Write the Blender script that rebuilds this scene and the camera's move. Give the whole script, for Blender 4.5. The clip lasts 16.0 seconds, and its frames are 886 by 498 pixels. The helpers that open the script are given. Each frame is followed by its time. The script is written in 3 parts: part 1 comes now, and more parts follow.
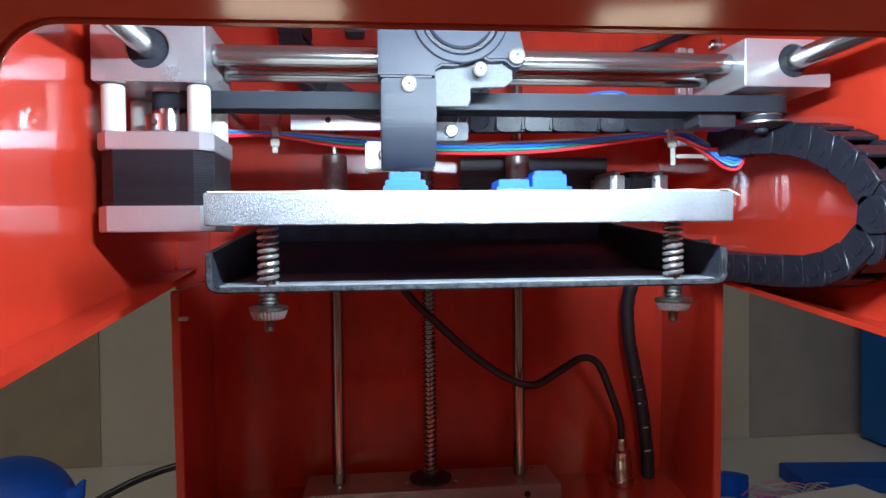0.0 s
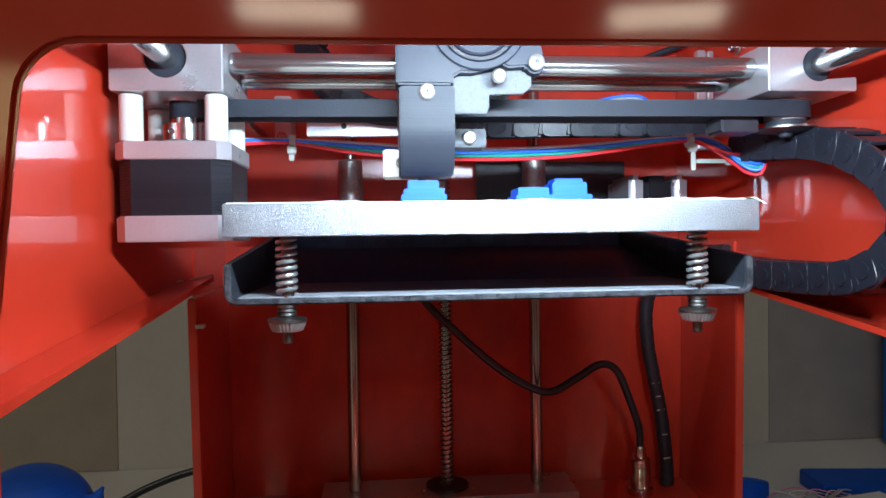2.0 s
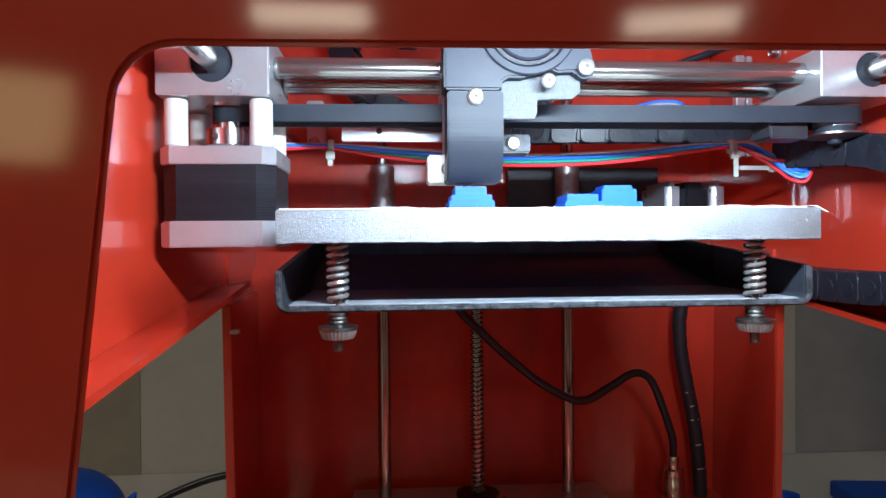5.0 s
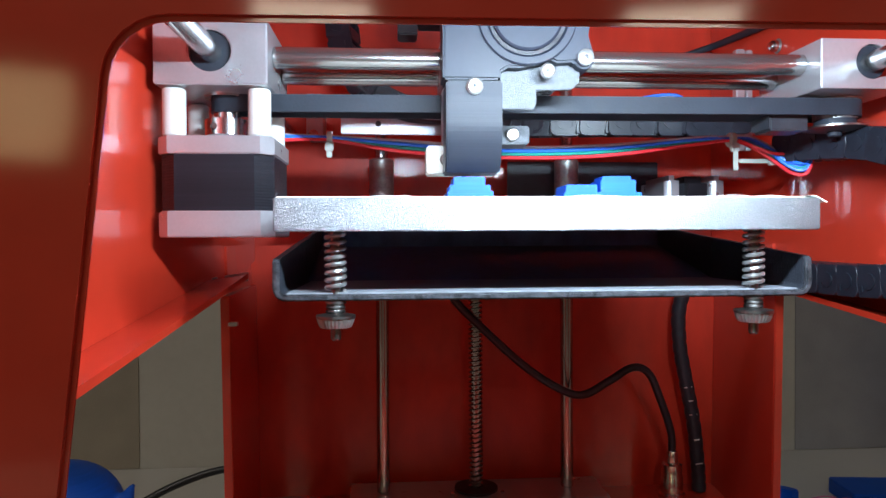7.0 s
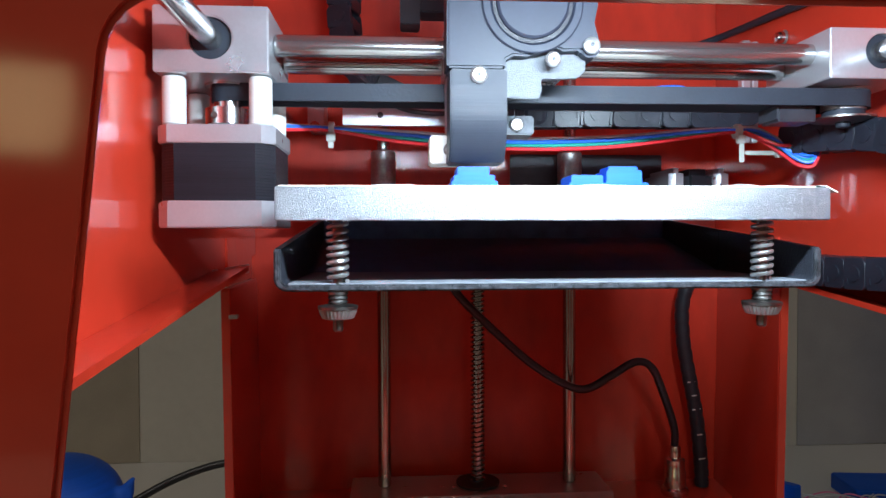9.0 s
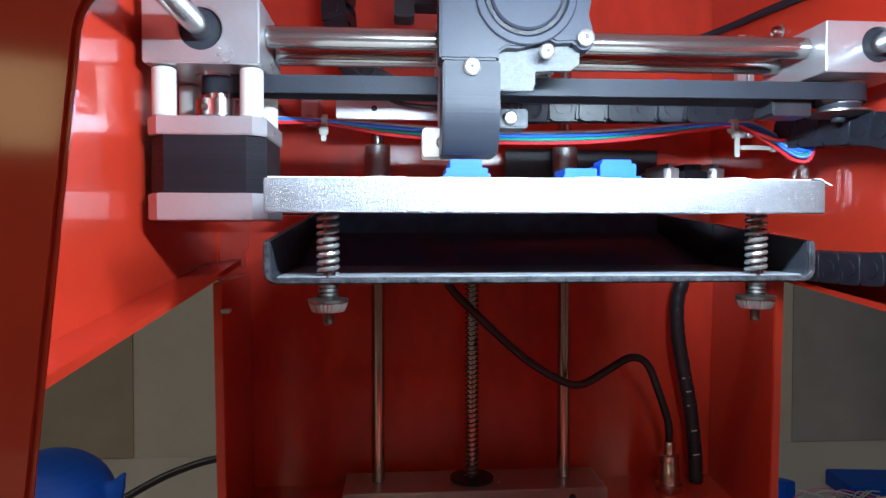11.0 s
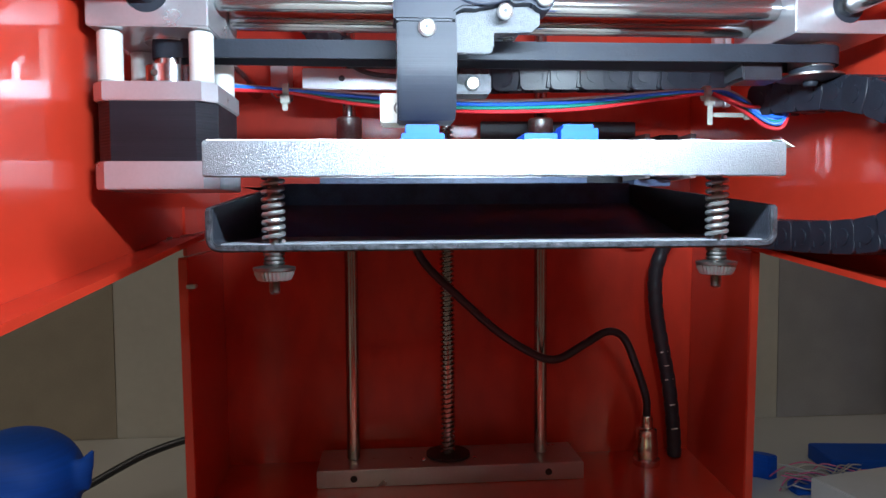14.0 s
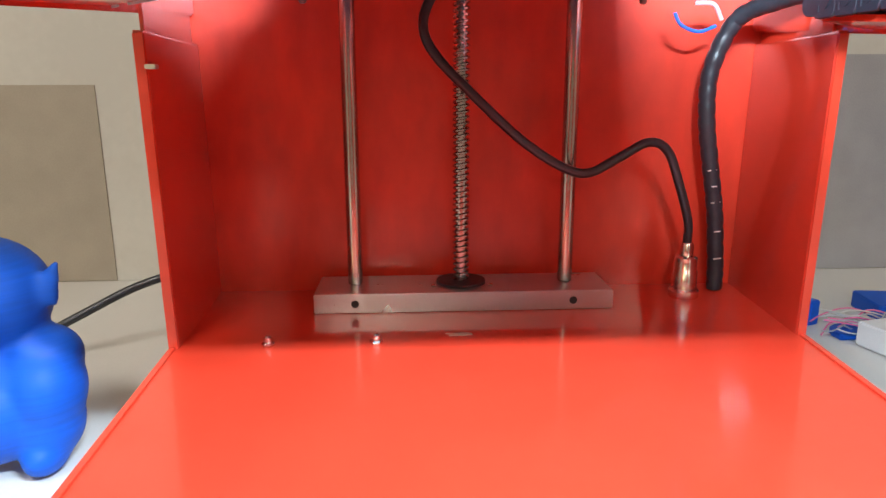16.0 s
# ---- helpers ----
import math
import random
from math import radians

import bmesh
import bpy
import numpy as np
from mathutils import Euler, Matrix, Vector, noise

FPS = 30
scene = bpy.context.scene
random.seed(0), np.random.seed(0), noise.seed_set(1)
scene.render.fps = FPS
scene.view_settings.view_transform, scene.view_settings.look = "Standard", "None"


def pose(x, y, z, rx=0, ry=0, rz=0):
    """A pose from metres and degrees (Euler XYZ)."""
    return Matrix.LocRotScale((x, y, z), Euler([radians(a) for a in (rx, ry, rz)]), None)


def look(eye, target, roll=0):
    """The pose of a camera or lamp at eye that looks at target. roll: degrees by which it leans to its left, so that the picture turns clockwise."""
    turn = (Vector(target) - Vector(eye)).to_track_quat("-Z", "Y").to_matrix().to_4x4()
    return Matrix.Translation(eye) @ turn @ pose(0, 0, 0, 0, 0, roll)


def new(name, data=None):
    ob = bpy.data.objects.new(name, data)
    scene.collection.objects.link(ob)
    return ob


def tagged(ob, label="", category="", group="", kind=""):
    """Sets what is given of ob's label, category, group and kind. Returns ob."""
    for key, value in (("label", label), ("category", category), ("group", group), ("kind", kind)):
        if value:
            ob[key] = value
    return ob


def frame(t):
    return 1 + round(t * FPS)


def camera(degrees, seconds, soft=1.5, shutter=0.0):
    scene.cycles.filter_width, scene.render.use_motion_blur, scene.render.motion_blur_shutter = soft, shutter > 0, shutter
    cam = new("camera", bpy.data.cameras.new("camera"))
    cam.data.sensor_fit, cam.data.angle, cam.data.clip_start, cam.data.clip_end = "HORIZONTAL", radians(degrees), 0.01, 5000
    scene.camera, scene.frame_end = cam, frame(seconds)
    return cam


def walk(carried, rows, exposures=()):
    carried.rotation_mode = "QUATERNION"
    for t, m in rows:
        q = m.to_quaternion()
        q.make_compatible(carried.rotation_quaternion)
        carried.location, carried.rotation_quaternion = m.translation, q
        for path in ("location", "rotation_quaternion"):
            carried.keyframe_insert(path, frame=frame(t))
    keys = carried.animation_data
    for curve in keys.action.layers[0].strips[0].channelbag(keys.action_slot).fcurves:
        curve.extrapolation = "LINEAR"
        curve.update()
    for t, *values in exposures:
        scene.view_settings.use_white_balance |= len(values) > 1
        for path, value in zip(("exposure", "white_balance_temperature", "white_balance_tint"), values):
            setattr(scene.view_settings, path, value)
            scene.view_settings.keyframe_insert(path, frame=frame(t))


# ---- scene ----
cam = camera(66.9, 16.0)
PATH = [
    (0, (-0.036, -0.175, 0.246), (0.177, 1.813, 0.206), -0.6),
    (0.5, (-0.036, -0.174, 0.245), (0.171, 1.814, 0.199), -0.7),
    (1, (-0.036, -0.173, 0.247), (0.163, 1.817, 0.197), -0.9),
    (1.5, (-0.037, -0.171, 0.248), (0.148, 1.819, 0.206), -0.8),
    (2, (-0.038, -0.172, 0.249), (0.138, 1.82, 0.212), -0.8),
    (2.5, (-0.041, -0.172, 0.249), (0.138, 1.819, 0.219), -0.7),
    (3, (-0.043, -0.174, 0.249), (0.127, 1.818, 0.22), -0.6),
    (3.5, (-0.047, -0.173, 0.25), (0.111, 1.82, 0.227), -0.6),
    (4, (-0.051, -0.169, 0.25), (0.099, 1.825, 0.232), -0.6),
    (6.5, (-0.05, -0.167, 0.248), (0.09, 1.828, 0.218), -0.4),
    (7, (-0.05, -0.167, 0.247), (0.093, 1.828, 0.22), -0.3),
    (7.5, (-0.05, -0.165, 0.247), (0.085, 1.83, 0.218), -0.4),
    (8, (-0.051, -0.164, 0.247), (0.092, 1.83, 0.217), -0.3),
    (8.5, (-0.051, -0.164, 0.246), (0.09, 1.831, 0.211), -0.2),
    (11, (-0.049, -0.162, 0.244), (0.101, 1.831, 0.195), -0.0),
    (11.5, (-0.048, -0.163, 0.243), (0.101, 1.831, 0.188), -0.4),
    (12, (-0.045, -0.162, 0.245), (0.102, 1.832, 0.184), -0.5),
    (12.5, (-0.039, -0.163, 0.243), (0.115, 1.83, 0.183), -0.4),
    (13, (-0.033, -0.163, 0.243), (0.14, 1.829, 0.186), -0.4),
    (13.5, (-0.032, -0.16, 0.242), (0.141, 1.831, 0.17), -0.3),
    (14, (-0.035, -0.157, 0.239), (0.125, 1.834, 0.137), -0.4),
    (14.5, (-0.032, -0.148, 0.231), (0.108, 1.84, 0.064), -0.4),
    (15, (-0.029, -0.133, 0.219), (0.09, 1.846, -0.042), -0.6),
    (15.5, (-0.031, -0.124, 0.209), (0.099, 1.846, -0.11), -0.4),
    (16, (-0.028, -0.107, 0.194), (0.071, 1.836, -0.266), -0.2),
]
EXPOSURES = [(0, 0.15), (4, 0.15), (13.5, 0.1), (14, 0.08), (14.5, 0.36), (15, 0.65), (15.5, 1.85), (16, 2.3)]
walk(cam, [(t, look(eye, target, roll)) for t, eye, target, roll in PATH], EXPOSURES)

# ---- light ----
TABLE = 0.017
world = bpy.data.worlds.new("room_air")
scene.world = world
world.use_nodes = True
world.node_tree.nodes["Background"].inputs[0].default_value = (0.85, 0.9, 1.0, 1)
world.node_tree.nodes["Background"].inputs[1].default_value = 0.05


def area_lamp(name, eye, target, w, h, watts, colour):
    lamp = bpy.data.lights.new(name, "AREA")
    lamp.shape, lamp.size, lamp.size_y, lamp.energy, lamp.color = "RECTANGLE", w, h, watts, colour
    ob = new(name, lamp)
    ob.matrix_world = look(eye, target)
    return ob


# the printer's own LED bar, behind the lintel of the front panel, and the room's ceiling lamp
area_lamp("led_light", (0.014, -0.050, 0.317), (0.012, 0.060, 0.297), 0.118, 0.008, 1.43, (0.65, 0.835, 1.0))
area_lamp("ceiling_light", (-0.45, -1.0, 1.84), (-0.35, -0.9, 0.0), 0.9, 0.3, 7.6, (1.0, 0.93, 0.84))
area_lamp("far_window_light", (-2.62, -4.85, 1.14), (0.0, 0.0, 0.2), 0.60, 0.62, 3.4, (1.0, 0.86, 0.42))
for x in (-0.62, 2.05):
    area_lamp("far_ceiling_light", (x, -4.75, 1.84), (x * 0.8, -2.9, 0.0), 0.8, 0.16, 4.5, (1.0, 0.86, 0.66))


# ---- materials ----
def material(name, colour, rough=0.5, metal=0.0, vary=0.12, scale=60.0, bump=0.0, bump_scale=900.0, coat=0.0, stretch=None, ior=1.5, spec=0.5, coat_rough=0.06):
    m = bpy.data.materials.new(name)
    m.use_nodes = True
    nt = m.node_tree
    b = nt.nodes["Principled BSDF"]
    b.inputs["Roughness"].default_value, b.inputs["Metallic"].default_value = rough, metal
    b.inputs["Coat Weight"].default_value, b.inputs["Coat Roughness"].default_value = coat, coat_rough
    b.inputs["Coat IOR"].default_value = 1.65
    b.inputs["IOR"].default_value, b.inputs["Specular IOR Level"].default_value = ior, spec
    tc = nt.nodes.new("ShaderNodeTexCoord")
    mp = nt.nodes.new("ShaderNodeMapping")
    nt.links.new(tc.outputs["Object"], mp.inputs[0])
    if stretch:
        mp.inputs["Scale"].default_value = stretch
    big, fine = nt.nodes.new("ShaderNodeTexNoise"), nt.nodes.new("ShaderNodeTexNoise")
    big.inputs["Scale"].default_value, fine.inputs["Scale"].default_value = scale, bump_scale
    big.inputs["Detail"].default_value, fine.inputs["Detail"].default_value = 5, 3
    for n in (big, fine):
        nt.links.new(mp.outputs[0], n.inputs["Vector"])
    mix = nt.nodes.new("ShaderNodeMix")
    mix.data_type = "RGBA"
    lo, hi = [c * (1 - vary) for c in colour], [min(1, c * (1 + vary)) for c in colour]
    mix.inputs["A"].default_value, mix.inputs["B"].default_value = (*lo, 1), (*hi, 1)
    add = nt.nodes.new("ShaderNodeMath")
    add.operation = "MULTIPLY_ADD"
    add.inputs[1].default_value, add.inputs[2].default_value = 0.35, 0.0
    nt.links.new(fine.outputs["Fac"], add.inputs[0])
    add2 = nt.nodes.new("ShaderNodeMath")
    add2.operation = "MULTIPLY_ADD"
    add2.inputs[1].default_value = 0.65
    nt.links.new(big.outputs["Fac"], add2.inputs[0])
    nt.links.new(add.outputs[0], add2.inputs[2])
    spread = nt.nodes.new("ShaderNodeMapRange")
    spread.inputs["From Min"].default_value, spread.inputs["From Max"].default_value = 0.36, 0.64
    nt.links.new(add2.outputs[0], spread.inputs["Value"])
    nt.links.new(spread.outputs[0], mix.inputs["Factor"])
    nt.links.new(mix.outputs["Result"], b.inputs["Base Color"])
    rr = nt.nodes.new("ShaderNodeMapRange")
    rr.inputs["To Min"].default_value, rr.inputs["To Max"].default_value = rough * 0.8, min(1, rough * 1.25)
    nt.links.new(big.outputs["Fac"], rr.inputs["Value"])
    nt.links.new(rr.outputs[0], b.inputs["Roughness"])
    if bump:
        bp = nt.nodes.new("ShaderNodeBump")
        bp.inputs["Strength"].default_value, bp.inputs["Distance"].default_value = bump, 0.0006
        nt.links.new(fine.outputs["Fac"], bp.inputs["Height"])
        nt.links.new(bp.outputs[0], b.inputs["Normal"])
    return m


RED = material("red_enamel", (0.56, 0.039, 0.017), 0.36, vary=0.05, scale=25, bump=0.015, bump_scale=120, coat=0.8, spec=0.3)
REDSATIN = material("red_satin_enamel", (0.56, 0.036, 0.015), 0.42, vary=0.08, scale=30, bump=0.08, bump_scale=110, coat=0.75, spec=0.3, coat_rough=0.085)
ALU = material("sandblasted_aluminium", (0.235, 0.243, 0.260), 0.33, 0.88, vary=0.30, scale=3000, bump=0.5, bump_scale=3200)
CAST = material("dull_cast_metal", (0.085, 0.09, 0.10), 0.5, 0.4, vary=0.2, scale=700, bump=0.4, bump_scale=2500)
BLOCK = material("milled_aluminium", (0.56, 0.57, 0.60), 0.29, 0.75, vary=0.05, scale=60)
STEEL = material("ground_steel", (0.46, 0.455, 0.45), 0.17, 0.95, vary=0.05, scale=80, bump=0.04, bump_scale=900, stretch=(0.2, 1, 1))
CHAIN = material("grey_black_plastic", (0.016, 0.018, 0.026), 0.36, vary=0.2, scale=150, bump=0.1, bump_scale=700, spec=0.36)
SHELL = material("moulded_black_plastic", (0.017, 0.020, 0.032), 0.46, vary=0.12, scale=60, bump=0.05, bump_scale=500, spec=0.27)
# the blue put into this colour stands for glare over the shaded underside
UNDER = material("glare_tinted_underside", (0.10, 0.13, 0.22), 0.5, vary=0.1, scale=40, spec=0.25)
# black paint, its colour lightened and blued against deep shade and red bounce
LIFTEDBLACK = material("blue_lifted_black_paint", (0.075, 0.115, 0.21), 0.42, vary=0.3, scale=150, bump=0.2, bump_scale=1400, spec=0.6)
# lighter grey in place of the light that falls on the carrier's floor
FLOORM = material("lit_grey_floor", (0.21, 0.22, 0.245), 0.38, vary=0.25, scale=140, bump=0.15, bump_scale=1200, spec=0.5)
SPRINGM = material("spring_steel", (0.40, 0.40, 0.385), 0.3, 0.85, vary=0.1, scale=300)
SCREWM = material("zinc_plated_steel", (0.36, 0.36, 0.35), 0.4, 0.8, vary=0.2, scale=500)
REDWORN = material("scuffed_red_enamel", (0.56, 0.037, 0.016), 0.42, vary=0.2, scale=13, bump=0.06, bump_scale=90, coat=0.45, spec=0.3, coat_rough=0.17, stretch=(1.0, 1.0, 0.45))
CHROME = material("bright_steel", (0.66, 0.66, 0.66), 0.2, 1.0, vary=0.08, scale=200)
DARKSTEEL = material("oiled_steel", (0.20, 0.19, 0.18), 0.35, 1.0, vary=0.15, scale=200)
BLACKPAINT = material("black_textured_paint", (0.020, 0.022, 0.029), 0.45, vary=0.3, scale=150, bump=0.35, bump_scale=1400)
EDGEWORN = material("worn_black_edge", (0.085, 0.088, 0.098), 0.30, 0.6, vary=0.6, scale=420, bump=0.4, bump_scale=900)
PLASTIC = material("black_plastic", (0.022, 0.024, 0.03), 0.36, vary=0.2, scale=150, bump=0.1, bump_scale=700)
PRINTED = material("printed_black_plastic", (0.015, 0.018, 0.027), 0.45, vary=0.12, scale=60, bump=0.08, bump_scale=350, stretch=(0.03, 0.03, 6), spec=0.22)
RUBBER = material("black_rubber", (0.016, 0.020, 0.029), 0.6, vary=0.15, scale=120, bump=0.15, bump_scale=900, spec=0.34)
MOTORBLACK = material("motor_lamination", (0.012, 0.011, 0.015), 0.36, 0.2, vary=0.25, scale=60, bump=0.2, bump_scale=500, stretch=(0.05, 0.05, 8), spec=0.32)
WHITE = material("white_nylon", (0.58, 0.58, 0.55), 0.45, vary=0.03, scale=90)
OFFWHITE = material("cream_ceramic", (0.72, 0.70, 0.62), 0.5, vary=0.06, scale=90)
BLUE = material("blue_printed_plastic", (0.004, 0.085, 0.50), 0.5, vary=0.10, spec=0.28, scale=120, bump=0.06, bump_scale=300, stretch=(0.2, 0.2, 5))
TIEM = material("natural_nylon", (0.42, 0.42, 0.38), 0.4, vary=0.05, scale=90)
BLUETAPE = material("blue_masking_tape", (0.01, 0.17, 0.62), 0.6, vary=0.1, scale=60, bump=0.1)
TABLEM = material("cream_table_top", (0.60, 0.59, 0.56), 0.35, vary=0.05, scale=12)
WALLM = material("painted_wall", (0.53, 0.52, 0.48), 0.75, vary=0.05, scale=7, bump=0.08, bump_scale=120)
CARDBOARD = material("white_carton", (0.72, 0.72, 0.74), 0.6, vary=0.05, scale=20)
WIRE = {n: material(n + "_wire", c, 0.4, vary=0.08) for n, c in dict(red=(0.75, 0.03, 0.04), blue=(0.02, 0.16, 0.75), green=(0.01, 0.26, 0.20), black=(0.015, 0.015, 0.018), grey=(0.42, 0.43, 0.46), pink=(0.75, 0.16, 0.36)).items()}


# ---- builders ----
def thing(name, at, label, category, group="", kind=""):
    ob = new(name)
    ob.empty_display_size = 0.01
    ob.location = at
    return tagged(ob, label, category, group, kind)


def mesh_of(name, bm, mat, smooth=35):
    bmesh.ops.recalc_face_normals(bm, faces=bm.faces)
    me = bpy.data.meshes.new(name)
    if smooth:
        for f in bm.faces:
            f.smooth = True
        for e in bm.edges:
            if len(e.link_faces) == 2 and e.calc_face_angle(0) > radians(smooth):
                e.smooth = False
    bm.to_mesh(me)
    bm.free()
    me.materials.append(mat)
    return me


def part(name, bm, mat, parent=None, label="", smooth=35):
    ob = new(name, mesh_of(name, bm, mat, smooth))
    if parent:
        up = Matrix.Identity(4)
        p = parent
        while p:
            up = p.matrix_basis @ up if p.parent is None else up
            p = p.parent
        ob.parent = parent
        ob.matrix_parent_inverse = up.inverted() if parent.parent is None else Matrix.Identity(4)
    return tagged(ob, label)


def solid(name, bm, mat, label, category, group="", kind="", smooth=35):
    return tagged(part(name, bm, mat, None, "", smooth), label, category, group, kind)


def box(x0, x1, y0, y1, z0, z1, bevel=0.0, seg=2, bm=None):
    out = bm or bmesh.new()
    g = bmesh.ops.create_cube(out, size=1, matrix=Matrix.Translation(((x0 + x1) / 2, (y0 + y1) / 2, (z0 + z1) / 2)) @ Matrix.Diagonal((x1 - x0, y1 - y0, z1 - z0, 1)))
    if bevel:
        es = list({e for v in g["verts"] for e in v.link_edges})
        bmesh.ops.bevel(out, geom=es, offset=bevel, segments=seg, affect="EDGES")
    return out


def lathe(profile, origin, axis="z", n=28, bm=None):
    """profile: (radius, height) pairs turned about the axis through origin."""
    out = bm or bmesh.new()
    rings = []
    for r, h in profile:
        ring = []
        for i in range(n):
            a = 2 * math.pi * i / n
            u, v = r * math.cos(a), r * math.sin(a)
            p = {"z": (u, v, h), "y": (u, h, v), "x": (h, u, v)}[axis]
            ring.append(out.verts.new(Vector(p) + Vector(origin)))
        rings.append(ring)
    for a, b in zip(rings, rings[1:]):
        for i in range(n):
            out.faces.new((a[i], a[(i + 1) % n], b[(i + 1) % n], b[i]))
    for ring in (rings[0], rings[-1]):
        out.faces.new(ring)
    return out


def rod(r, origin, length, axis="z", n=24, ch=0.0006, bm=None):
    ch = min(ch, r * 0.4)
    return lathe([(r - ch, 0), (r, ch), (r, length - ch), (r - ch, length)], origin, axis, n, bm)


def spline(points, per=8):
    """A smooth line through the points."""
    ps = [Vector(p) for p in points]
    ps = [2 * ps[0] - ps[1]] + ps + [2 * ps[-1] - ps[-2]]
    out = []
    for a, b, c, d in zip(ps, ps[1:], ps[2:], ps[3:]):
        for i in range(per):
            t = i / per
            out.append(0.5 * (2 * b + (c - a) * t + (2 * a - 5 * b + 4 * c - d) * t * t + (3 * b - a - 3 * c + d) * t ** 3))
    return out + [ps[-2]]


def tube(line, r, n=10, bm=None, wave=None):
    """A round tube along a line of vectors; wave(i) scales the radius."""
    out = bm or bmesh.new()
    up, rings = Vector((0.13, 0.31, 0.94)), []
    for i, p in enumerate(line):
        d = (line[min(i + 1, len(line) - 1)] - line[max(i - 1, 0)]).normalized()
        s = d.cross(up)
        if s.length < 1e-4:
            s = d.cross(Vector((1, 0, 0)))
        s.normalize()
        up = s.cross(d).normalized()
        k = r * (wave(i) if wave else 1)
        rings.append([out.verts.new(p + k * (math.cos(2 * math.pi * j / n) * s + math.sin(2 * math.pi * j / n) * up)) for j in range(n)])
    for a, b in zip(rings, rings[1:]):
        for j in range(n):
            out.faces.new((a[j], a[(j + 1) % n], b[(j + 1) % n], b[j]))
    out.faces.new(rings[0])
    out.faces.new(rings[-1])
    return out


def prism(outline, axis, a, b, holes=(), bevel=0.0, seg=2):
    """A plate of any outline with holes. axis: its thickness runs along it from a to b; outline in the two other axes, in order."""
    out = bmesh.new()

    def at(u, v, w):
        return {"x": (w, u, v), "y": (u, w, v), "z": (u, v, w)}[axis]
    edges = []
    for loop in (outline, *holes):
        vs = [out.verts.new(at(u, v, a)) for u, v in loop]
        edges += [out.edges.new((vs[i], vs[(i + 1) % len(vs)])) for i in range(len(vs))]
    if holes:
        bmesh.ops.triangle_fill(out, use_beauty=True, edges=edges)
    else:
        out.faces.new([e.verts[0] for e in edges])
    g = bmesh.ops.extrude_face_region(out, geom=list(out.faces))
    move = [v for v in g["geom"] if isinstance(v, bmesh.types.BMVert)]
    bmesh.ops.translate(out, verts=move, vec=Vector(at(0, 0, b - a)))
    bmesh.ops.recalc_face_normals(out, faces=out.faces)
    if bevel:
        rim = [e for e in out.edges if len(e.link_faces) == 2 and e.calc_face_angle(0) > 1.0]
        bmesh.ops.bevel(out, geom=rim, offset=bevel, segments=seg, affect="EDGES")
    return out


def arc(cx, cy, r, a0, a1, n=8):
    return [(cx + r * math.cos(radians(a0 + (a1 - a0) * i / n)), cy + r * math.sin(radians(a0 + (a1 - a0) * i / n))) for i in range(n + 1)]


def rounded(x0, x1, y0, y1, r, n=6):
    return arc(x1 - r, y0 + r, r, -90, 0, n) + arc(x1 - r, y1 - r, r, 0, 90, n) + arc(x0 + r, y1 - r, r, 90, 180, n) + arc(x0 + r, y0 + r, r, 180, 270, n)


def bent(bm, fn):
    for v in bm.verts:
        v.co = Vector(fn(*v.co))
    return bm


def shift(ob, dx, dy, dz):
    """Moves a finished thing."""
    ob.location = ob.location + Vector((dx, dy, dz))
    return ob


# ---- room ----
solid("table", box(-0.9, 0.9, -0.7, 0.53, TABLE - 0.03, TABLE, 0.002), TABLEM, "cream laminate table top under the printer", "table", kind="structure")
solid("wall_north", box(-3, 3, 0.53, 0.63, -0.8, 1.9), WALLM, "painted grey beige wall behind the table", "wall", kind="structure")
solid("wall_south", box(-3, 3, -5.1, -5.0, -0.8, 1.9), WALLM, "plain painted wall", "wall", kind="structure")
solid("wall_west", box(-3.1, -3, -5.0, 0.53, -0.8, 1.9), WALLM, "plain painted wall", "wall", kind="structure")
solid("wall_east", box(3, 3.1, -5.0, 0.53, -0.8, 1.9), WALLM, "plain painted wall", "wall", kind="structure")
solid("ceiling", box(-3.1, 3.1, -5.1, 0.63, 1.9, 2.0), WALLM, "plain white ceiling", "ceiling", kind="structure")
solid("floor", box(-3.1, 3.1, -5.1, 0.63, -0.9, -0.8), WALLM, "plain room floor", "floor", kind="structure")
# thin darker sheets stand in for the shadow on the lower wall
WALLSHADE1 = material("taupe_wall_shade", (0.35, 0.31, 0.255), 0.9, vary=0.08, scale=30, bump=0.3, bump_scale=700)
WALLSHADE2 = material("grey_wall_shade", (0.33, 0.33, 0.35), 0.9, vary=0.08, scale=30, bump=0.3, bump_scale=700)
solid("wall_shade_west", box(-1.3, -0.309, 0.5285, 0.5297, TABLE + 0.0005, 0.200), WALLSHADE1, "thin taupe sheet standing in for shade on the lower wall", "wall panel", kind="structure")
solid("wall_shade_east", box(0.382, 1.3, 0.5285, 0.5297, TABLE + 0.0005, 0.226), WALLSHADE2, "thin dark grey sheet standing in for shade on the lower wall", "wall panel", kind="structure")

# ---- printer frame ----
BASE, TOP, FRONT, BACK, COL = 0.080, 0.425, -0.070, 0.275, 0.185
XL, XR = -0.1405, 0.1640
frame_thing = thing("printer_frame", (0.0115, 0.1, TABLE), "glossy red enamelled sheet steel printer frame on the table", "printer frame")


def flare(x, y, z):
    """The base and the rear column widen towards the back and the top; x runs from 0 to 1 across them."""
    up = max(0.0, z - BASE)
    left, right = -0.1376 - 0.05 * (y - COL) - 0.018 * up, 0.1590 + 0.10 * (y - COL) + 0.024 * up
    return (left + x * (right - left), y, z)


def hem_west(y):
    return 0.2110 + 0.095 * y


def hem_east(y):
    return 0.2020 + 0.100 * y


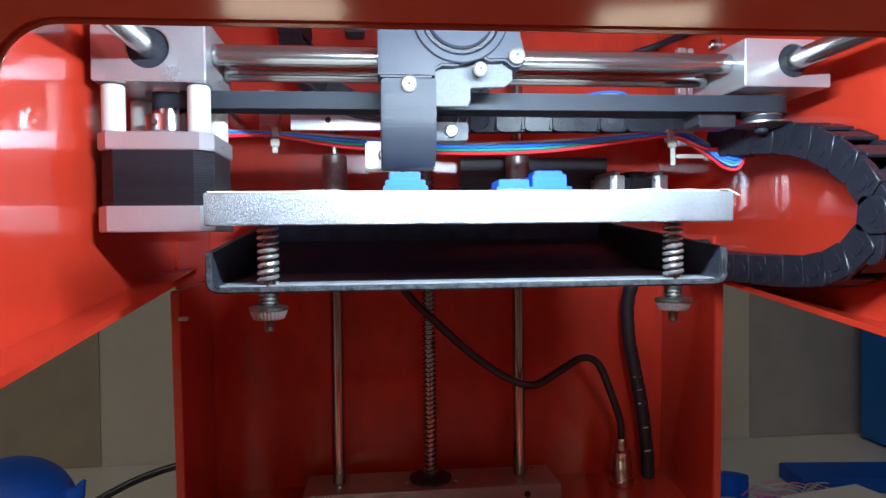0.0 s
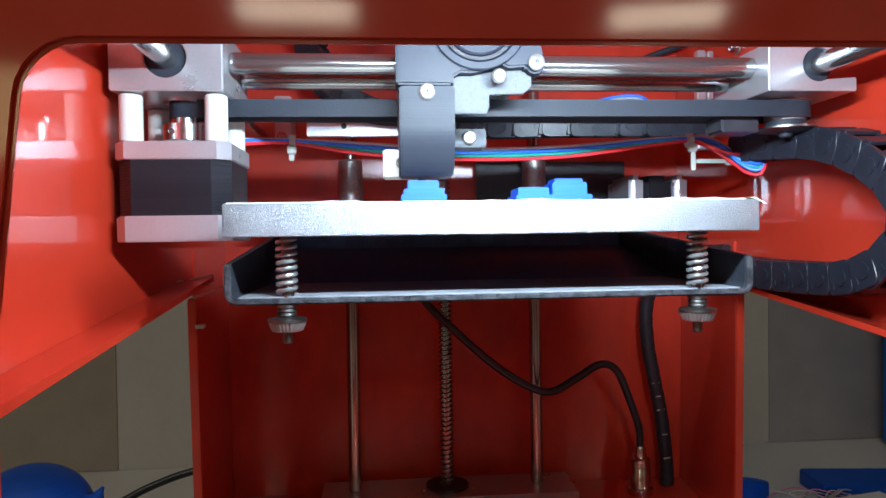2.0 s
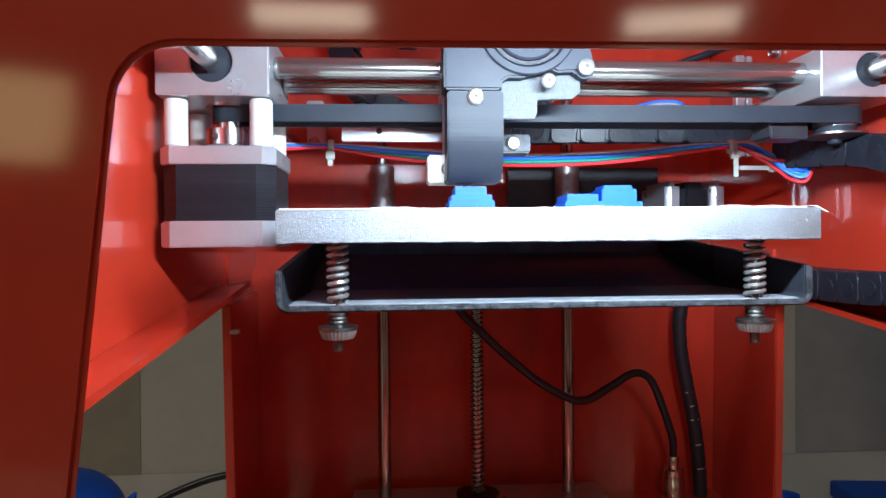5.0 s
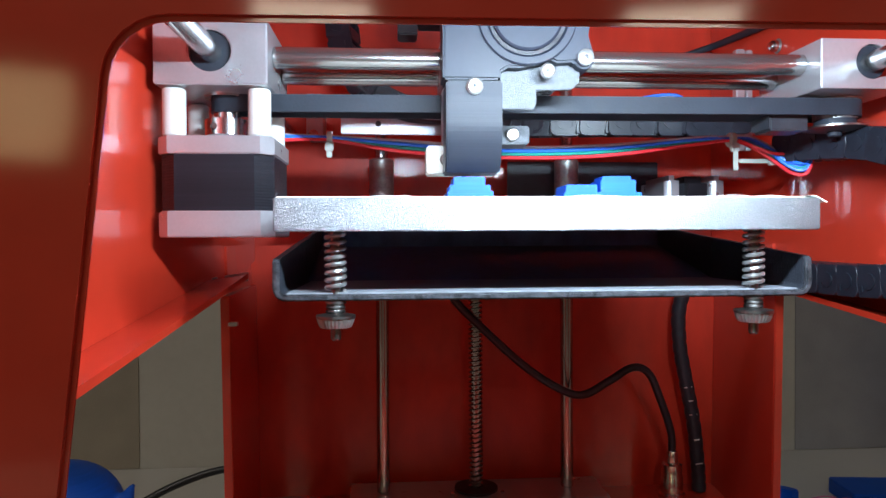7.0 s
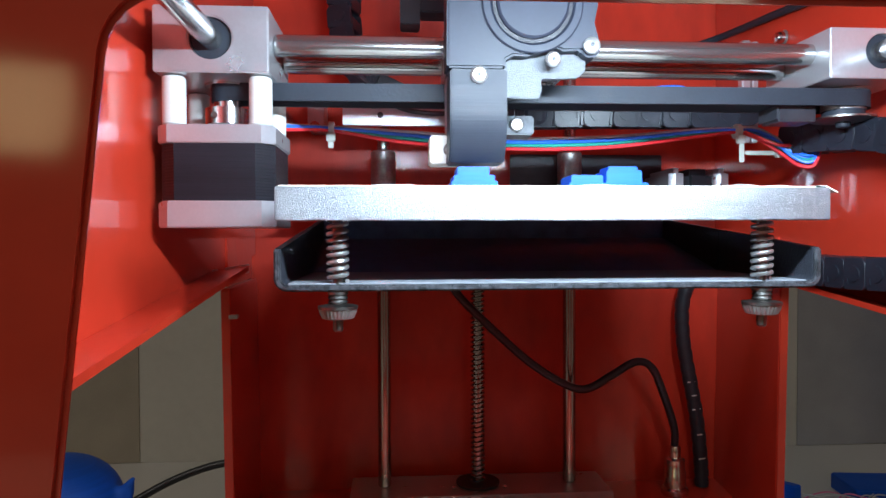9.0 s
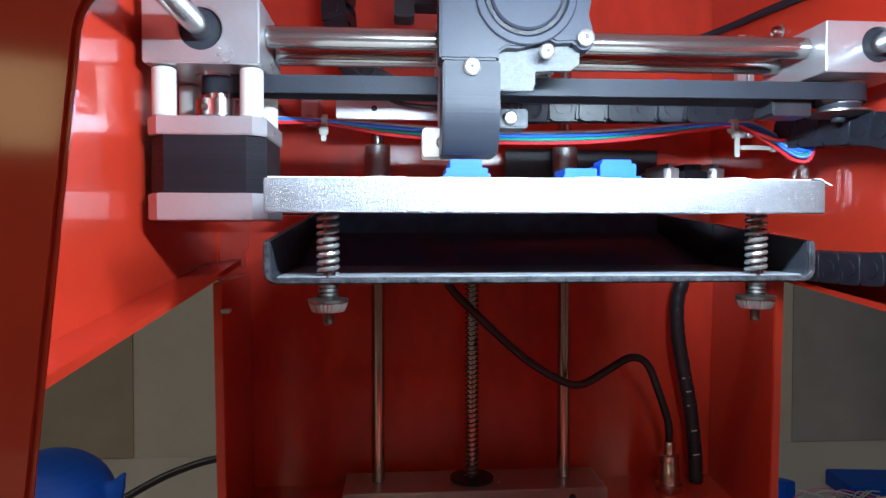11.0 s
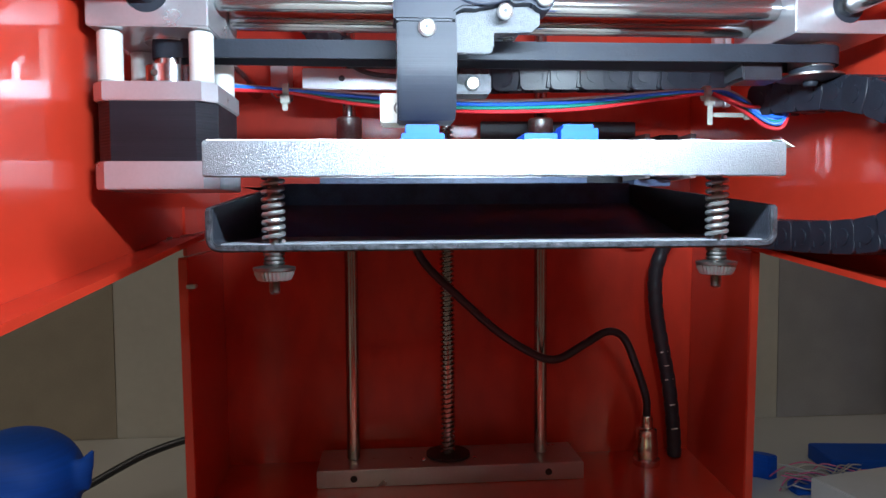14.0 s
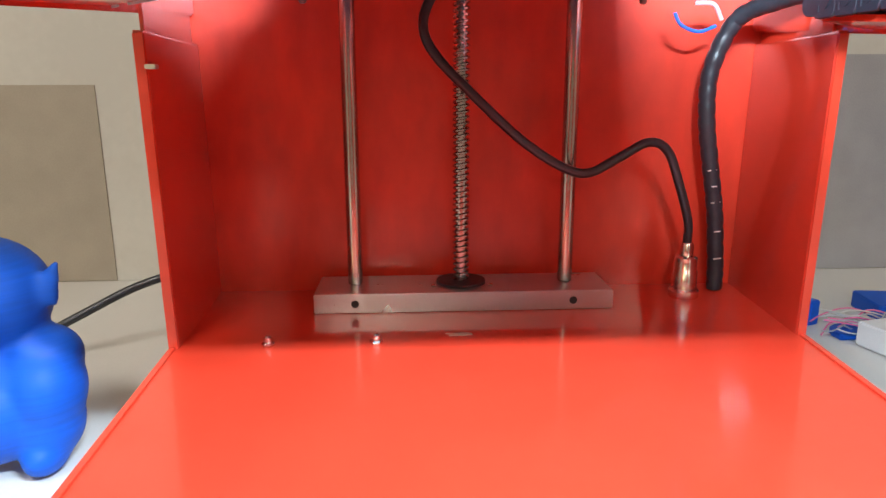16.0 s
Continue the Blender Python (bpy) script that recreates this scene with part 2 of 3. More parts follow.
for x0, x1, hem in ((XL - 0.0035, XL, hem_west), (XR, XR + 0.0035, hem_east)):
    side = [(FRONT, TABLE), (0.016, TABLE), (0.016, hem(0.016) - 0.002), (BACK, hem(BACK) - 0.004), (BACK, TOP), (FRONT, TOP)]
    part("side_panel", prism(side, "x", x0, x1, (), 0.0009), RED, frame_thing)
# the panels' bottom flanges are folded inwards
for xo, xi, hem, end in ((XL + 0.0002, -0.1215, hem_west, 0.166), (XR - 0.0002, 0.1460, hem_east, 0.180)):
    bm = box(0, 1, -0.06, end, -0.0013, 0.0013, 0.0, 2)
    bmesh.ops.bevel(bm, geom=[e for e in bm.edges if all(v.co.x > 0.5 for v in e.verts)], offset=0.0011, segments=3, affect="EDGES")
    part("flange", bent(bm, lambda x, y, z: (xo + (xi - xo) * x, y, hem(y) + 0.003 * x + z)), RED, frame_thing, "inward folded lower flange of the side panel")
for x0, x1 in ((0.08, 0.22), (0.40, 1.0)):
    bm = box(x0, x1, 0.1662, 0.1668, -0.0023, 0.0021)
    part("scratch", bent(bm, lambda x, y, z: (XL + 0.0190 * x, y, hem_west(y) + 0.003 * x + z)), BLOCK, frame_thing, "bare scratched metal at the end of the flange")
opening = [(0.1240, 0.10), (0.1055, 0.2700)] + arc(0.0975, 0.2704, 0.008, 0, 90, 6) + arc(-0.0806, 0.2689, 0.0085, 90, 174, 6) + [(-0.1080, 0.10)]
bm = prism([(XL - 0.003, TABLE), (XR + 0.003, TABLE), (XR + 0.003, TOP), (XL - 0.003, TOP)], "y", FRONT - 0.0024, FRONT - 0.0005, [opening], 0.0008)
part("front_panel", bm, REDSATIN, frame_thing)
part("back_panel", box(-0.1465, 0.1720, BACK, BACK + 0.003, TABLE, TOP, 0.0005), REDWORN, frame_thing)
part("top_panel", box(XL - 0.0035, XR + 0.0035, FRONT, BACK, TOP + 0.0002, TOP + 0.003, 0.0005), RED, frame_thing)
part("base_top", bent(box(0, 1, FRONT + 0.0002, BACK - 0.0002, BASE - 0.0022, BASE), flare), RED, frame_thing)
for x0, x1 in ((0.0, 0.009), (0.991, 1.0)):
    part("base_fold", bent(box(x0, x1, 0.02, COL - 0.0005, BASE + 0.0001, BASE + 0.0009, 0.0003), flare), RED, frame_thing, "folded edge along the red base")
    part("base_side", bent(box(x0, x1, FRONT + 0.0002, COL - 0.0005, TABLE, BASE - 0.0024, 0.0004), flare), RED, frame_thing)
for x0, x1 in ((0.0, 0.0160), (0.984, 1.0)):
    part("column_side", bent(box(x0, x1, COL, BACK - 0.0003, TABLE, 0.2185, 0.0012, 3), flare), RED, frame_thing)
for x0, x1 in ((0.0, 0.006), (0.994, 1.0)):
    part("column_lip", bent(box(x0, x1, COL + 0.012, BACK - 0.0003, 0.2187, 0.2440, 0.0004), flare), RED, frame_thing)
part("notch", box(-0.1360, -0.1315, COL - 0.0004, COL + 0.0040, 0.2030, 0.2050, 0.0003), BLOCK, frame_thing, "small bare metal nick on the column")
chip = [(-0.006 + 0.0055 * math.cos(a) * (1 + 0.4 * math.sin(3 * a + 1)), 0.1955 + 0.0026 * math.sin(a) * (1 + 0.5 * math.cos(2 * a))) for a in (2 * math.pi * i / 14 for i in range(14))]
part("paint_chip", prism(chip, "z", BASE + 0.0001, BASE + 0.0005), OFFWHITE, frame_thing, "pale chip in the red paint")

# LED bar behind the lintel
led = thing("led_bar", (0.012, -0.052, 0.321), "narrow white LED bar behind the red front panel", "light")
part("housing", box(-0.085, 0.088, -0.0695, -0.044, 0.3200, 0.3255, 0.001), WHITE, led)

# ---- bed lift ----
lift = thing("lift_base", (0, 0.248, BASE), "long milled aluminium rod holder bolted to the base", "bracket")
part("bar", box(-0.0785, 0.0800, 0.2300, 0.2660, BASE + 0.0002, BASE + 0.0105, 0.0005), BLOCK, lift)
for x in (-0.057, 0.0585):
    part("screw_hole", rod(0.0023, (x, 0.2296, BASE + 0.0052), 0.002, "y", 16), BLACKPAINT, lift)
part("bearing_seat", lathe([(0.0055, 0), (0.0135, 0), (0.0135, 0.0015), (0.0055, 0.0015)], (0.0, 0.25, BASE + 0.0106), n=32), BLACKPAINT, lift)
for dx, dy in ((-0.0155, -0.004), (0.0155, -0.004)):
    part("cap_screw", rod(0.0014, (dx, 0.245 + dy, BASE + 0.0106), 0.0016, n=10), CHROME, lift)
for x in (-0.058, 0.058):
    solid("guide_rod", rod(0.004, (x, 0.25, BASE + 0.0106), 0.26, n=32), STEEL, "polished steel vertical guide rod in the holder", "rod", "lift rods")

# threaded spindle
bm = bmesh.new()
N, pitch, z0, turns = 14, 0.003, BASE + 0.0125, 79
rings = []
for k in range(turns * 6 + 1):
    ring = []
    for i in range(N):
        a = 2 * math.pi * i / N
        ph = (k / 6 - i / N) % 1.0
        r = 0.0045 if 0.15 < ph < 0.6 else 0.0029
        ring.append(bm.verts.new((r * math.cos(a), 0.25 + r * math.sin(a), z0 + k * pitch / 6)))
    rings.append(ring)
for a, b in zip(rings, rings[1:]):
    for i in range(N):
        bm.faces.new((a[i], a[(i + 1) % N], b[(i + 1) % N], b[i]))
solid("lead_screw", bm, STEEL, "threaded steel lead screw between the guide rods", "lead screw", smooth=0)

# ---- bed carriage ----
TX0, TX1, TZ = -0.0868, 0.0822, 0.2287
carriage = thing("bed_carriage", (0.013, 0.12, TZ), "black painted folded sheet bed carrier with worn bare edges", "bracket")
# floor with rolled sides: one folded sheet
R = 0.004
outer = [(TX0, TZ + 0.0125), (TX0, TZ + R)] + arc(TX0 + R, TZ + R, R, 180, 270, 5)[1:] + arc(TX1 - R, TZ + R, R, 270, 360, 5) + [(TX1, TZ + 0.0125)]
th = 0.0020
inner = [(TX1 - th, TZ + 0.0125), (TX1 - th, TZ + R)] + [(TX1 - R + (R - th) * math.cos(radians(a)), TZ + R + (R - th) * math.sin(radians(a))) for a in (-20, -45, -70, -90)] + [(TX0 + R + (R - th) * math.cos(radians(a)), TZ + R + (R - th) * math.sin(radians(a))) for a in (-90, -110, -135, -160)] + [(TX0 + th, TZ + R), (TX0 + th, TZ + 0.0125)]


def rise(x, y, z):
    """The side walls grow taller towards the back."""
    return (x, y, z + (0.098 * (y - 0.037) if z > TZ + 0.008 else 0))


part("floor_sheet", bent(prism(outer + inner, "y", 0.0385, 0.1000, (), 0.0), rise), BLACKPAINT, carriage)
# thin grey plate laid over the black sheet to make the floor look lit
part("lit_floor", box(TX0 + 0.0040, TX1 - 0.0040, 0.0386, 0.0998, TZ + 0.0020, TZ + 0.0024), FLOORM, carriage, "floor of the carrier in a grey that stands for light on it")
part("worn_edge", bent(prism(outer + inner, "y", 0.0368, 0.0384, (), 0.0005), rise), EDGEWORN, carriage, "bare metal showing along the chipped black edge")
part("ramp", prism([(0.1002, TZ + 0.0004), (0.1570, 0.2422), (0.1570, 0.2439), (0.1002, TZ + 0.0020)], "x", TX0 + th + 0.0002, TX1 - th - 0.0002), LIFTEDBLACK, carriage)
part("rear_wall", box(TX0 + th, TX1 - th, 0.1572, 0.1592, 0.2422, 0.2537, 0.0003), LIFTEDBLACK, carriage)
for x0 in (TX0, TX1 - th):
    part("gusset", prism([(0.1002, TZ + 0.0006), (0.1570, 0.2420), (0.2258, 0.2550), (0.2258, 0.2565), (0.1570, 0.2530), (0.1002, TZ + 0.0186)], "x", x0, x0 + th, (), 0.0003), BLACKPAINT, carriage)
# deepened as far as the back panel to block stray LED light
part("lift_plate", box(TX0 - 0.030, TX1 + 0.030, 0.2260, 0.2742, 0.2550, 0.2550, 0.0004), BLACKPAINT, carriage)
# unseen sheet, added to keep LED light off the back panel
part("light_baffle", prism([(0.1940, 0.2465), (0.2259, 0.2513), (0.2259, 0.2550), (0.1940, 0.2475)], "x", TX0 + th + 0.0002, TX1 - th - 0.0002), LIFTEDBLACK, carriage)
part("lift_bar", box(-0.0735, 0.0530, 0.2241, 0.2261, 0.2601, 0.2681, 0.0003), BLOCK, carriage, "bright milled bar at the back of the carrier")
part("lift_block", box(0.0680, 0.0800, 0.2241, 0.2261, 0.2601, 0.2681, 0.0003), BLOCK, carriage)
part("bar_foot", box(-0.0735, 0.0800, 0.2262, 0.2300, 0.2551, 0.2625, 0.0003), LIFTEDBLACK, carriage)
part("back_plate", box(0.0230, 0.1230, 0.2640, 0.2660, 0.2551, 0.2975, 0.0005), BLACKPAINT, carriage, "black upright plate behind the guide rods")
for x in (-0.058, 0.058):
    part("linear_bearing", rod(0.0075, (x, 0.25, 0.2592), 0.038, n=32, ch=0.001), SCREWM, carriage)
    part("bearing_flange", rod(0.012, (x, 0.25, 0.2551), 0.004, n=32), LIFTEDBLACK, carriage)

# ---- print bed ----
bed = thing("print_bed", (0.013, 0.11, 0.2490), "sandblasted aluminium print bed over the black carrier", "print bed")
PX0, PX1, PY0, PY1 = -0.0850, 0.0797, 0.0290, 0.156
part("plate", prism([(PY0, 0.2496), (PY0 + 0.0022, 0.2496), (PY0 + 0.0022, 0.2576), (PY1, 0.2576), (PY1, 0.2594), (PY0, 0.2594)], "x", PX0, PX1, (), 0.0003), ALU, bed)
# separate sheet below the plate, coloured bluish in place of glare
part("underside", box(PX0 + 0.0006, PX1 - 0.0006, PY0 + 0.0030, PY1 - 0.0006, 0.2569, 0.2575), UNDER, bed, "smooth underside of the bed with a bluish glare tint in its colour")
bm = prism([(PX1 - 0.0040, 0.2600), (PX1 - 0.0010, 0.2600), (PX1 + 0.0027, 0.2580), (PX1 + 0.0020, 0.2580), (PX1 - 0.0015, 0.2598)], "y", PY0 + 0.0005, PY0 + 0.012)
part("lifted_corner", bm, OFFWHITE, bed, "curled corner of the bed's cover sheet")
part("cover_sheet", box(PX0 + 0.001, PX1 - 0.0042, PY0 + 0.0008, PY1, 0.2595, 0.2598), OFFWHITE, bed)


def bed_spring(x, y):
    t = thing("bed_screw", (x, y, 0.2175), "levelling screw with steel spring and knurled thumb nut", "screw", "bed levelling screws")
    part("screw", rod(0.00155, (x, y, 0.2163), 0.0404, n=14), DARKSTEEL, t)
    pts = []
    coils, z0, z1 = 11, TZ + 0.0029, 0.2555
    for i in range(coils * 16 + 1):
        f = i / (coils * 16)
        a = 2 * math.pi * coils * f
        pts.append(Vector((x + 0.0028 * math.cos(a), y + 0.0028 * math.sin(a), z0 + (z1 - z0) * f)))
    part("spring", tube(pts, 0.00068, 7), SPRINGM, t)
    bm = bmesh.new()
    n = 60
    prof = [(0.0040, 0.0), (0.0048, 0.0003), (0.0056, 0.0020), (0.0058, 0.0030)]
    rings = []
    for r, h in prof:
        rings.append([bm.verts.new((x + (r - (0.00022 if i % 2 else 0)) * math.cos(2 * math.pi * i / n), y + (r - (0.00022 if i % 2 else 0)) * math.sin(2 * math.pi * i / n), 0.2202 + h)) for i in range(n)])
    for a, b in zip(rings, rings[1:]):
        for i in range(n):
            bm.faces.new((a[i], a[(i + 1) % n], b[(i + 1) % n], b[i]))
    bm.faces.new(rings[0]), bm.faces.new(rings[-1])
    part("thumb_nut", bm, SPRINGM, t, smooth=20)
    part("nut_collar", lathe([(0.0060, 0), (0.0060, 0.0009), (0.0034, 0.0014)], (x, y, 0.2233), n=32), DARKSTEEL, t)
    part("collar", lathe([(0.0026, 0), (0.0031, 0.0006), (0.0026, 0.0012), (0.0031, 0.0018), (0.0026, 0.0024), (0.0031, 0.0030), (0.0031, 0.0037)], (x, y, 0.2248), n=20), DARKSTEEL, t)


bed_spring(-0.0682, 0.0400)
bed_spring(0.0645, 0.0400)

for x in (-0.0680, 0.0660):
    t = thing("bed_screw", (x, 0.170, 0.2310), "dark levelling screw with a nut at the carrier's back", "screw", "bed levelling screws")
    part("screw", rod(0.0015, (x, 0.170, 0.2270), 0.0270, n=14), DARKSTEEL, t)
    part("nut", rod(0.0046, (x, 0.170, 0.2305), 0.0032, n=6), DARKSTEEL, t)

# ---- gantry ----
GZ = 0.3165


def stepper(cx, cy, z0):
    t = thing("stepper_motor", (cx, cy, z0), "square stepper motor with silver end caps and black laminated body", "motor")

    def octagon(h, c):
        return [(cx - h + c, cy - h), (cx + h - c, cy - h), (cx + h, cy - h + c), (cx + h, cy + h - c), (cx + h - c, cy + h), (cx - h + c, cy + h), (cx - h, cy + h - c), (cx - h, cy - h + c)]
    part("lower_cap", prism(octagon(0.0211, 0.0045), "z", z0, z0 + 0.0096, (), 0.0004), BLOCK, t)
    bm = bmesh.new()
    loops, n = [], 20
    for k in range(n * 2):
        h = 0.02052 if k % 2 else 0.02060
        loops.append([bm.verts.new((x, y, z0 + 0.0097 + 0.0206 * k / (n * 2 - 1))) for x, y in octagon(h, 0.0062)])
    for a, b in zip(loops, loops[1:]):
        for i in range(8):
            bm.faces.new((a[i], a[(i + 1) % 8], b[(i + 1) % 8], b[i]))
    bm.faces.new(loops[0]), bm.faces.new(loops[-1])
    part("body", bm, MOTORBLACK, t, "black laminated motor body", smooth=20)
    part("upper_cap", prism(octagon(0.0211, 0.0045), "z", z0 + 0.0304, z0 + 0.0370, (), 0.0004), BLOCK, t)
    part("boss", rod(0.011, (cx, cy, z0 + 0.0371), 0.0019, n=32), BLOCK, t)
    for dx in (-0.0155, 0.0155):
        for dy in (-0.0155, 0.0155):
            part("standoff", rod(0.0042, (cx + dx, cy + dy, z0 + 0.0371), GZ - 0.0131 - z0 - 0.0372, n=24), WHITE, t, "white nylon spacer")
    pulley = part("pulley", lathe([(0.0082, 0), (0.0086, 0.0004), (0.0086, 0.0066), (0.0054, 0.0068), (0.0054, 0.0150), (0.0086, 0.0152), (0.0086, 0.0166), (0.0078, 0.017)], (cx, cy, z0 + 0.0392), n=32), CHROME, t, "bright toothed pulley")
    part("set_screw", rod(0.0016, (cx - 0.003, cy - 0.0084, z0 + 0.0425), 0.001, "y", 12), DARKSTEEL, pulley)
    return t


MX, MY = -0.1155, 0.1035
stepper(MX, MY, 0.2485)

# left bearing block with the round hole of the linear bearing
LB = thing("bearing_block", (-0.116, 0.1, GZ - 0.0125), "milled aluminium bearing block carrying the gantry rods", "bearing block", "gantry blocks")
hole = arc(-0.1165, GZ - 0.0005, 0.0076, 0, 345, 23)
part("block", prism([(-0.1365, GZ - 0.0128), (-0.0958, GZ - 0.0128), (-0.0958, GZ + 0.0110), (-0.1365, GZ + 0.0110)], "y", 0.0815, 0.1260, [hole], 0.0005), BLOCK, LB)
part("bearing", lathe([(0.0044, 0), (0.0074, 0), (0.0074, 0.030), (0.0044, 0.030)], (-0.1165, 0.0835, GZ - 0.0005), "y", 32), RUBBER, LB, "dark seal of the linear bearing")
RB = thing("bearing_block", (0.132, 0.1, GZ - 0.0115), "milled aluminium bearing block with a clamping slot", "bearing block", "gantry blocks")
HX = 0.1357
HZ = GZ - 0.0010
bm = prism([(0.1145, GZ - 0.0115), (0.1515, GZ - 0.0115), (0.1515, HZ - 0.0050)] + [(HX + 0.0068 * math.cos(radians(a)), HZ + 0.0068 * math.sin(radians(a))) for a in range(-60, -331, -15)] + [(0.1450, HZ + 0.0020), (0.1450, GZ + 0.0077), (0.1145, GZ + 0.0077)], "y", 0.0815, 0.1260, (), 0.0004)
part("block", bm, BLOCK, RB)
part("bearing", lathe([(0.0044, 0), (0.0066, 0), (0.0066, 0.030), (0.0044, 0.030)], (HX, 0.0835, HZ), "y", 32), RUBBER, RB, "dark seal of the linear bearing")
for x, z in ((-0.1165, GZ - 0.0005), (HX, HZ)):
    solid("gantry_rail", rod(0.004, (x, FRONT + 0.0003, z), BACK - FRONT - 0.0008, "y", 32), STEEL, "polished steel rail running front to back", "rod", "gantry rails")
for y, z in ((0.0935, GZ + 0.0003), (0.1140, GZ - 0.0012)):
    solid("cross_rod", rod(0.0041, (-0.0957, y, z), 0.2101, "x", 32), STEEL, "polished steel cross rod carrying the print head", "rod", "cross rods")

# idler and belt
BZ0, BZ1 = 0.2970, 0.3038
IX = 0.1350
idler = thing("idler_pulley", (IX, MY, 0.29), "flanged steel idler pulley under the bearing block", "pulley")
part("wheel", lathe([(0.0084, 0), (0.0084, 0.0072), (0.0096, 0.0074), (0.0100, 0.0078), (0.0100, 0.0083)], (IX, MY, 0.2965), n=36), SCREWM, idler)
part("lower_hub", lathe([(0.0080, 0), (0.0080, 0.0024)], (IX, MY, 0.2940), n=36), RUBBER, idler)
part("lower_flange", lathe([(0.0060, 0), (0.0122, 0.0010), (0.0122, 0.0018), (0.0060, 0.0022)], (IX, MY, 0.2917), n=36), DARKSTEEL, idler)
part("shaft", rod(0.0028, (IX, MY, 0.2895), 0.0167, n=18), RUBBER, idler)
bm = bmesh.new()
path = [(MX, MY - 0.0062), (IX, MY - 0.0098)] + arc(IX, MY, 0.0098, -90, 90, 14)[1:] + [(MX, MY + 0.0062)] + arc(MX, MY, 0.0062, 90, 270, 10)[1:-1]
inner_path = [(MX, MY - 0.0050), (IX, MY - 0.0086)] + arc(IX, MY, 0.0086, -90, 90, 14)[1:] + [(MX, MY + 0.0050)] + arc(MX, MY, 0.0050, 90, 270, 10)[1:-1]
n = len(path)
ring = [[bm.verts.new((x, y, z)) for x, y in p] for p, z in ((path, BZ0), (path, BZ1), (inner_path, BZ1), (inner_path, BZ0))]
for a, b in zip(ring, ring[1:] + ring[:1]):
    for i in range(n):
        bm.faces.new((a[i], a[(i + 1) % n], b[(i + 1) % n], b[i]))
solid("drive_belt", bm, RUBBER, "dark grey rubber drive belt looped round both pulleys", "belt", smooth=25)

# ---- print head ----
HY = 0.070
head = thing("extruder", (0.01, 0.09, 0.262), "black print head with blower fan and curved air duct", "print head")
FX, FZ = 0.0127, 0.3245
outline = [(-0.0175, 0.3015), (0.0030, 0.3015)] + [(0.0035, 0.3045), (0.0060, 0.3060), (0.0105, 0.3058), (0.0155, 0.3072), (0.0200, 0.3095), (0.0235, 0.3078)] + arc(0.0335, 0.3095, 0.0038, 200, 380, 8) + [(0.0350, 0.3180), (0.0362, 0.3240), (0.0362, 0.3420), (-0.0175, 0.3420)]
part("fan_shell", prism(outline, "y", HY, HY + 0.0145, (), 0.0008), SHELL, head)
part("fan_ring", lathe([(0.0178, 0.0), (0.0180, -0.0005), (0.0175, -0.0009), (0.0152, -0.0009), (0.0146, -0.0004), (0.0144, 0.0)], (FX, HY - 0.00015, FZ), "y", 48), SHELL, head, "raised bevelled ring of the blower fan")
part("fan_gap", lathe([(0.0143, 0.0), (0.0143, -0.0003), (0.0130, -0.0003), (0.0130, 0.0)], (FX, HY - 0.00015, FZ), "y", 48), MOTORBLACK, head, "dark slot round the fan hub")
part("fan_hub", lathe([(0.0001, -0.0016), (0.0120, -0.0016), (0.0128, -0.0010), (0.0129, 0.0)], (FX, HY - 0.0002, FZ), "y", 40), SHELL, head)
# duct: a curved band that bends back under the fan
prof = [(HY - 0.0015, 0.3008), (HY - 0.0015, 0.2860), (HY - 0.0008, 0.2790), (HY + 0.0018, 0.2730), (HY + 0.0055, 0.2690)]
back = [(HY + 0.0190, 0.2690), (HY + 0.0150, 0.2790), (HY + 0.0135, 0.2860), (HY + 0.0130, 0.3008)]
duct = part("air_duct", prism(prof + back, "x", -0.0165, 0.0035, (), 0.0006), PRINTED, head, "layered printed plastic air duct")
part("duct_screw", lathe([(0.0030, 0.0), (0.0030, -0.0012), (0.0022, -0.0019), (0.0001, -0.0019)], (-0.0065, HY - 0.0016, 0.2985), "y", 20), SCREWM, duct)
for x, z, r in ((0.0335, 0.3095, 0.0030), (0.0198, 0.3045, 0.0027)):
    cap = part("fan_screw", lathe([(r, 0.0), (r, -0.0014), (r * 0.7, -0.0020), (0.0001, -0.0020)], (x, HY - 0.0003, z), "y", 20), SCREWM, head)
    part("hex_recess", rod(r * 0.45, (x, HY - 0.00245, z), 0.0006, "y", 6), BLACKPAINT, cap)
part("hex_recess", rod(0.0009, (-0.0065, HY - 0.00375, 0.2985), 0.0006, "y", 6), BLACKPAINT, head)
mount = [(0.0036, 0.2920), (0.0160, 0.2920), (0.0170, 0.2945), (0.0170, 0.2990), (0.0300, 0.2995), (0.0330, 0.3020), (0.0330, 0.3095), (0.0036, 0.3055)]
part("mount_plate", prism(mount, "y", HY + 0.0050, HY + 0.0075, (), 0.0003), CAST, head, "bare milled aluminium mounting plate")
part("carriage_block", box(-0.0160, 0.0300, HY + 0.0150, 0.1250, 0.3035, 0.3260, 0.0010), BLOCK, head)
clamp = part("belt_clamp", box(0.0060, 0.0205, 0.1050, 0.1180, 0.2836, 0.2912, 0.0006), CAST, head)
part("clamp_screw", rod(0.0028, (0.0132, 0.1028, 0.2874), 0.0022, "y", 18), SCREWM, clamp)
heater = part("heater_block", box(-0.0225, -0.0100, 0.0875, 0.1030, 0.2700, 0.2805, 0.0006), OFFWHITE, head, "pale insulated heater block")
part("heater_screw", rod(0.0026, (-0.0150, 0.0862, 0.2750), 0.0014, "y", 16), DARKSTEEL, heater)
part("nozzle", lathe([(0.0006, 0), (0.0032, 0.0034), (0.0032, 0.0070), (0.0030, 0.0075)], (-0.0085, 0.0950, 0.2622), n=18), CHROME, head)
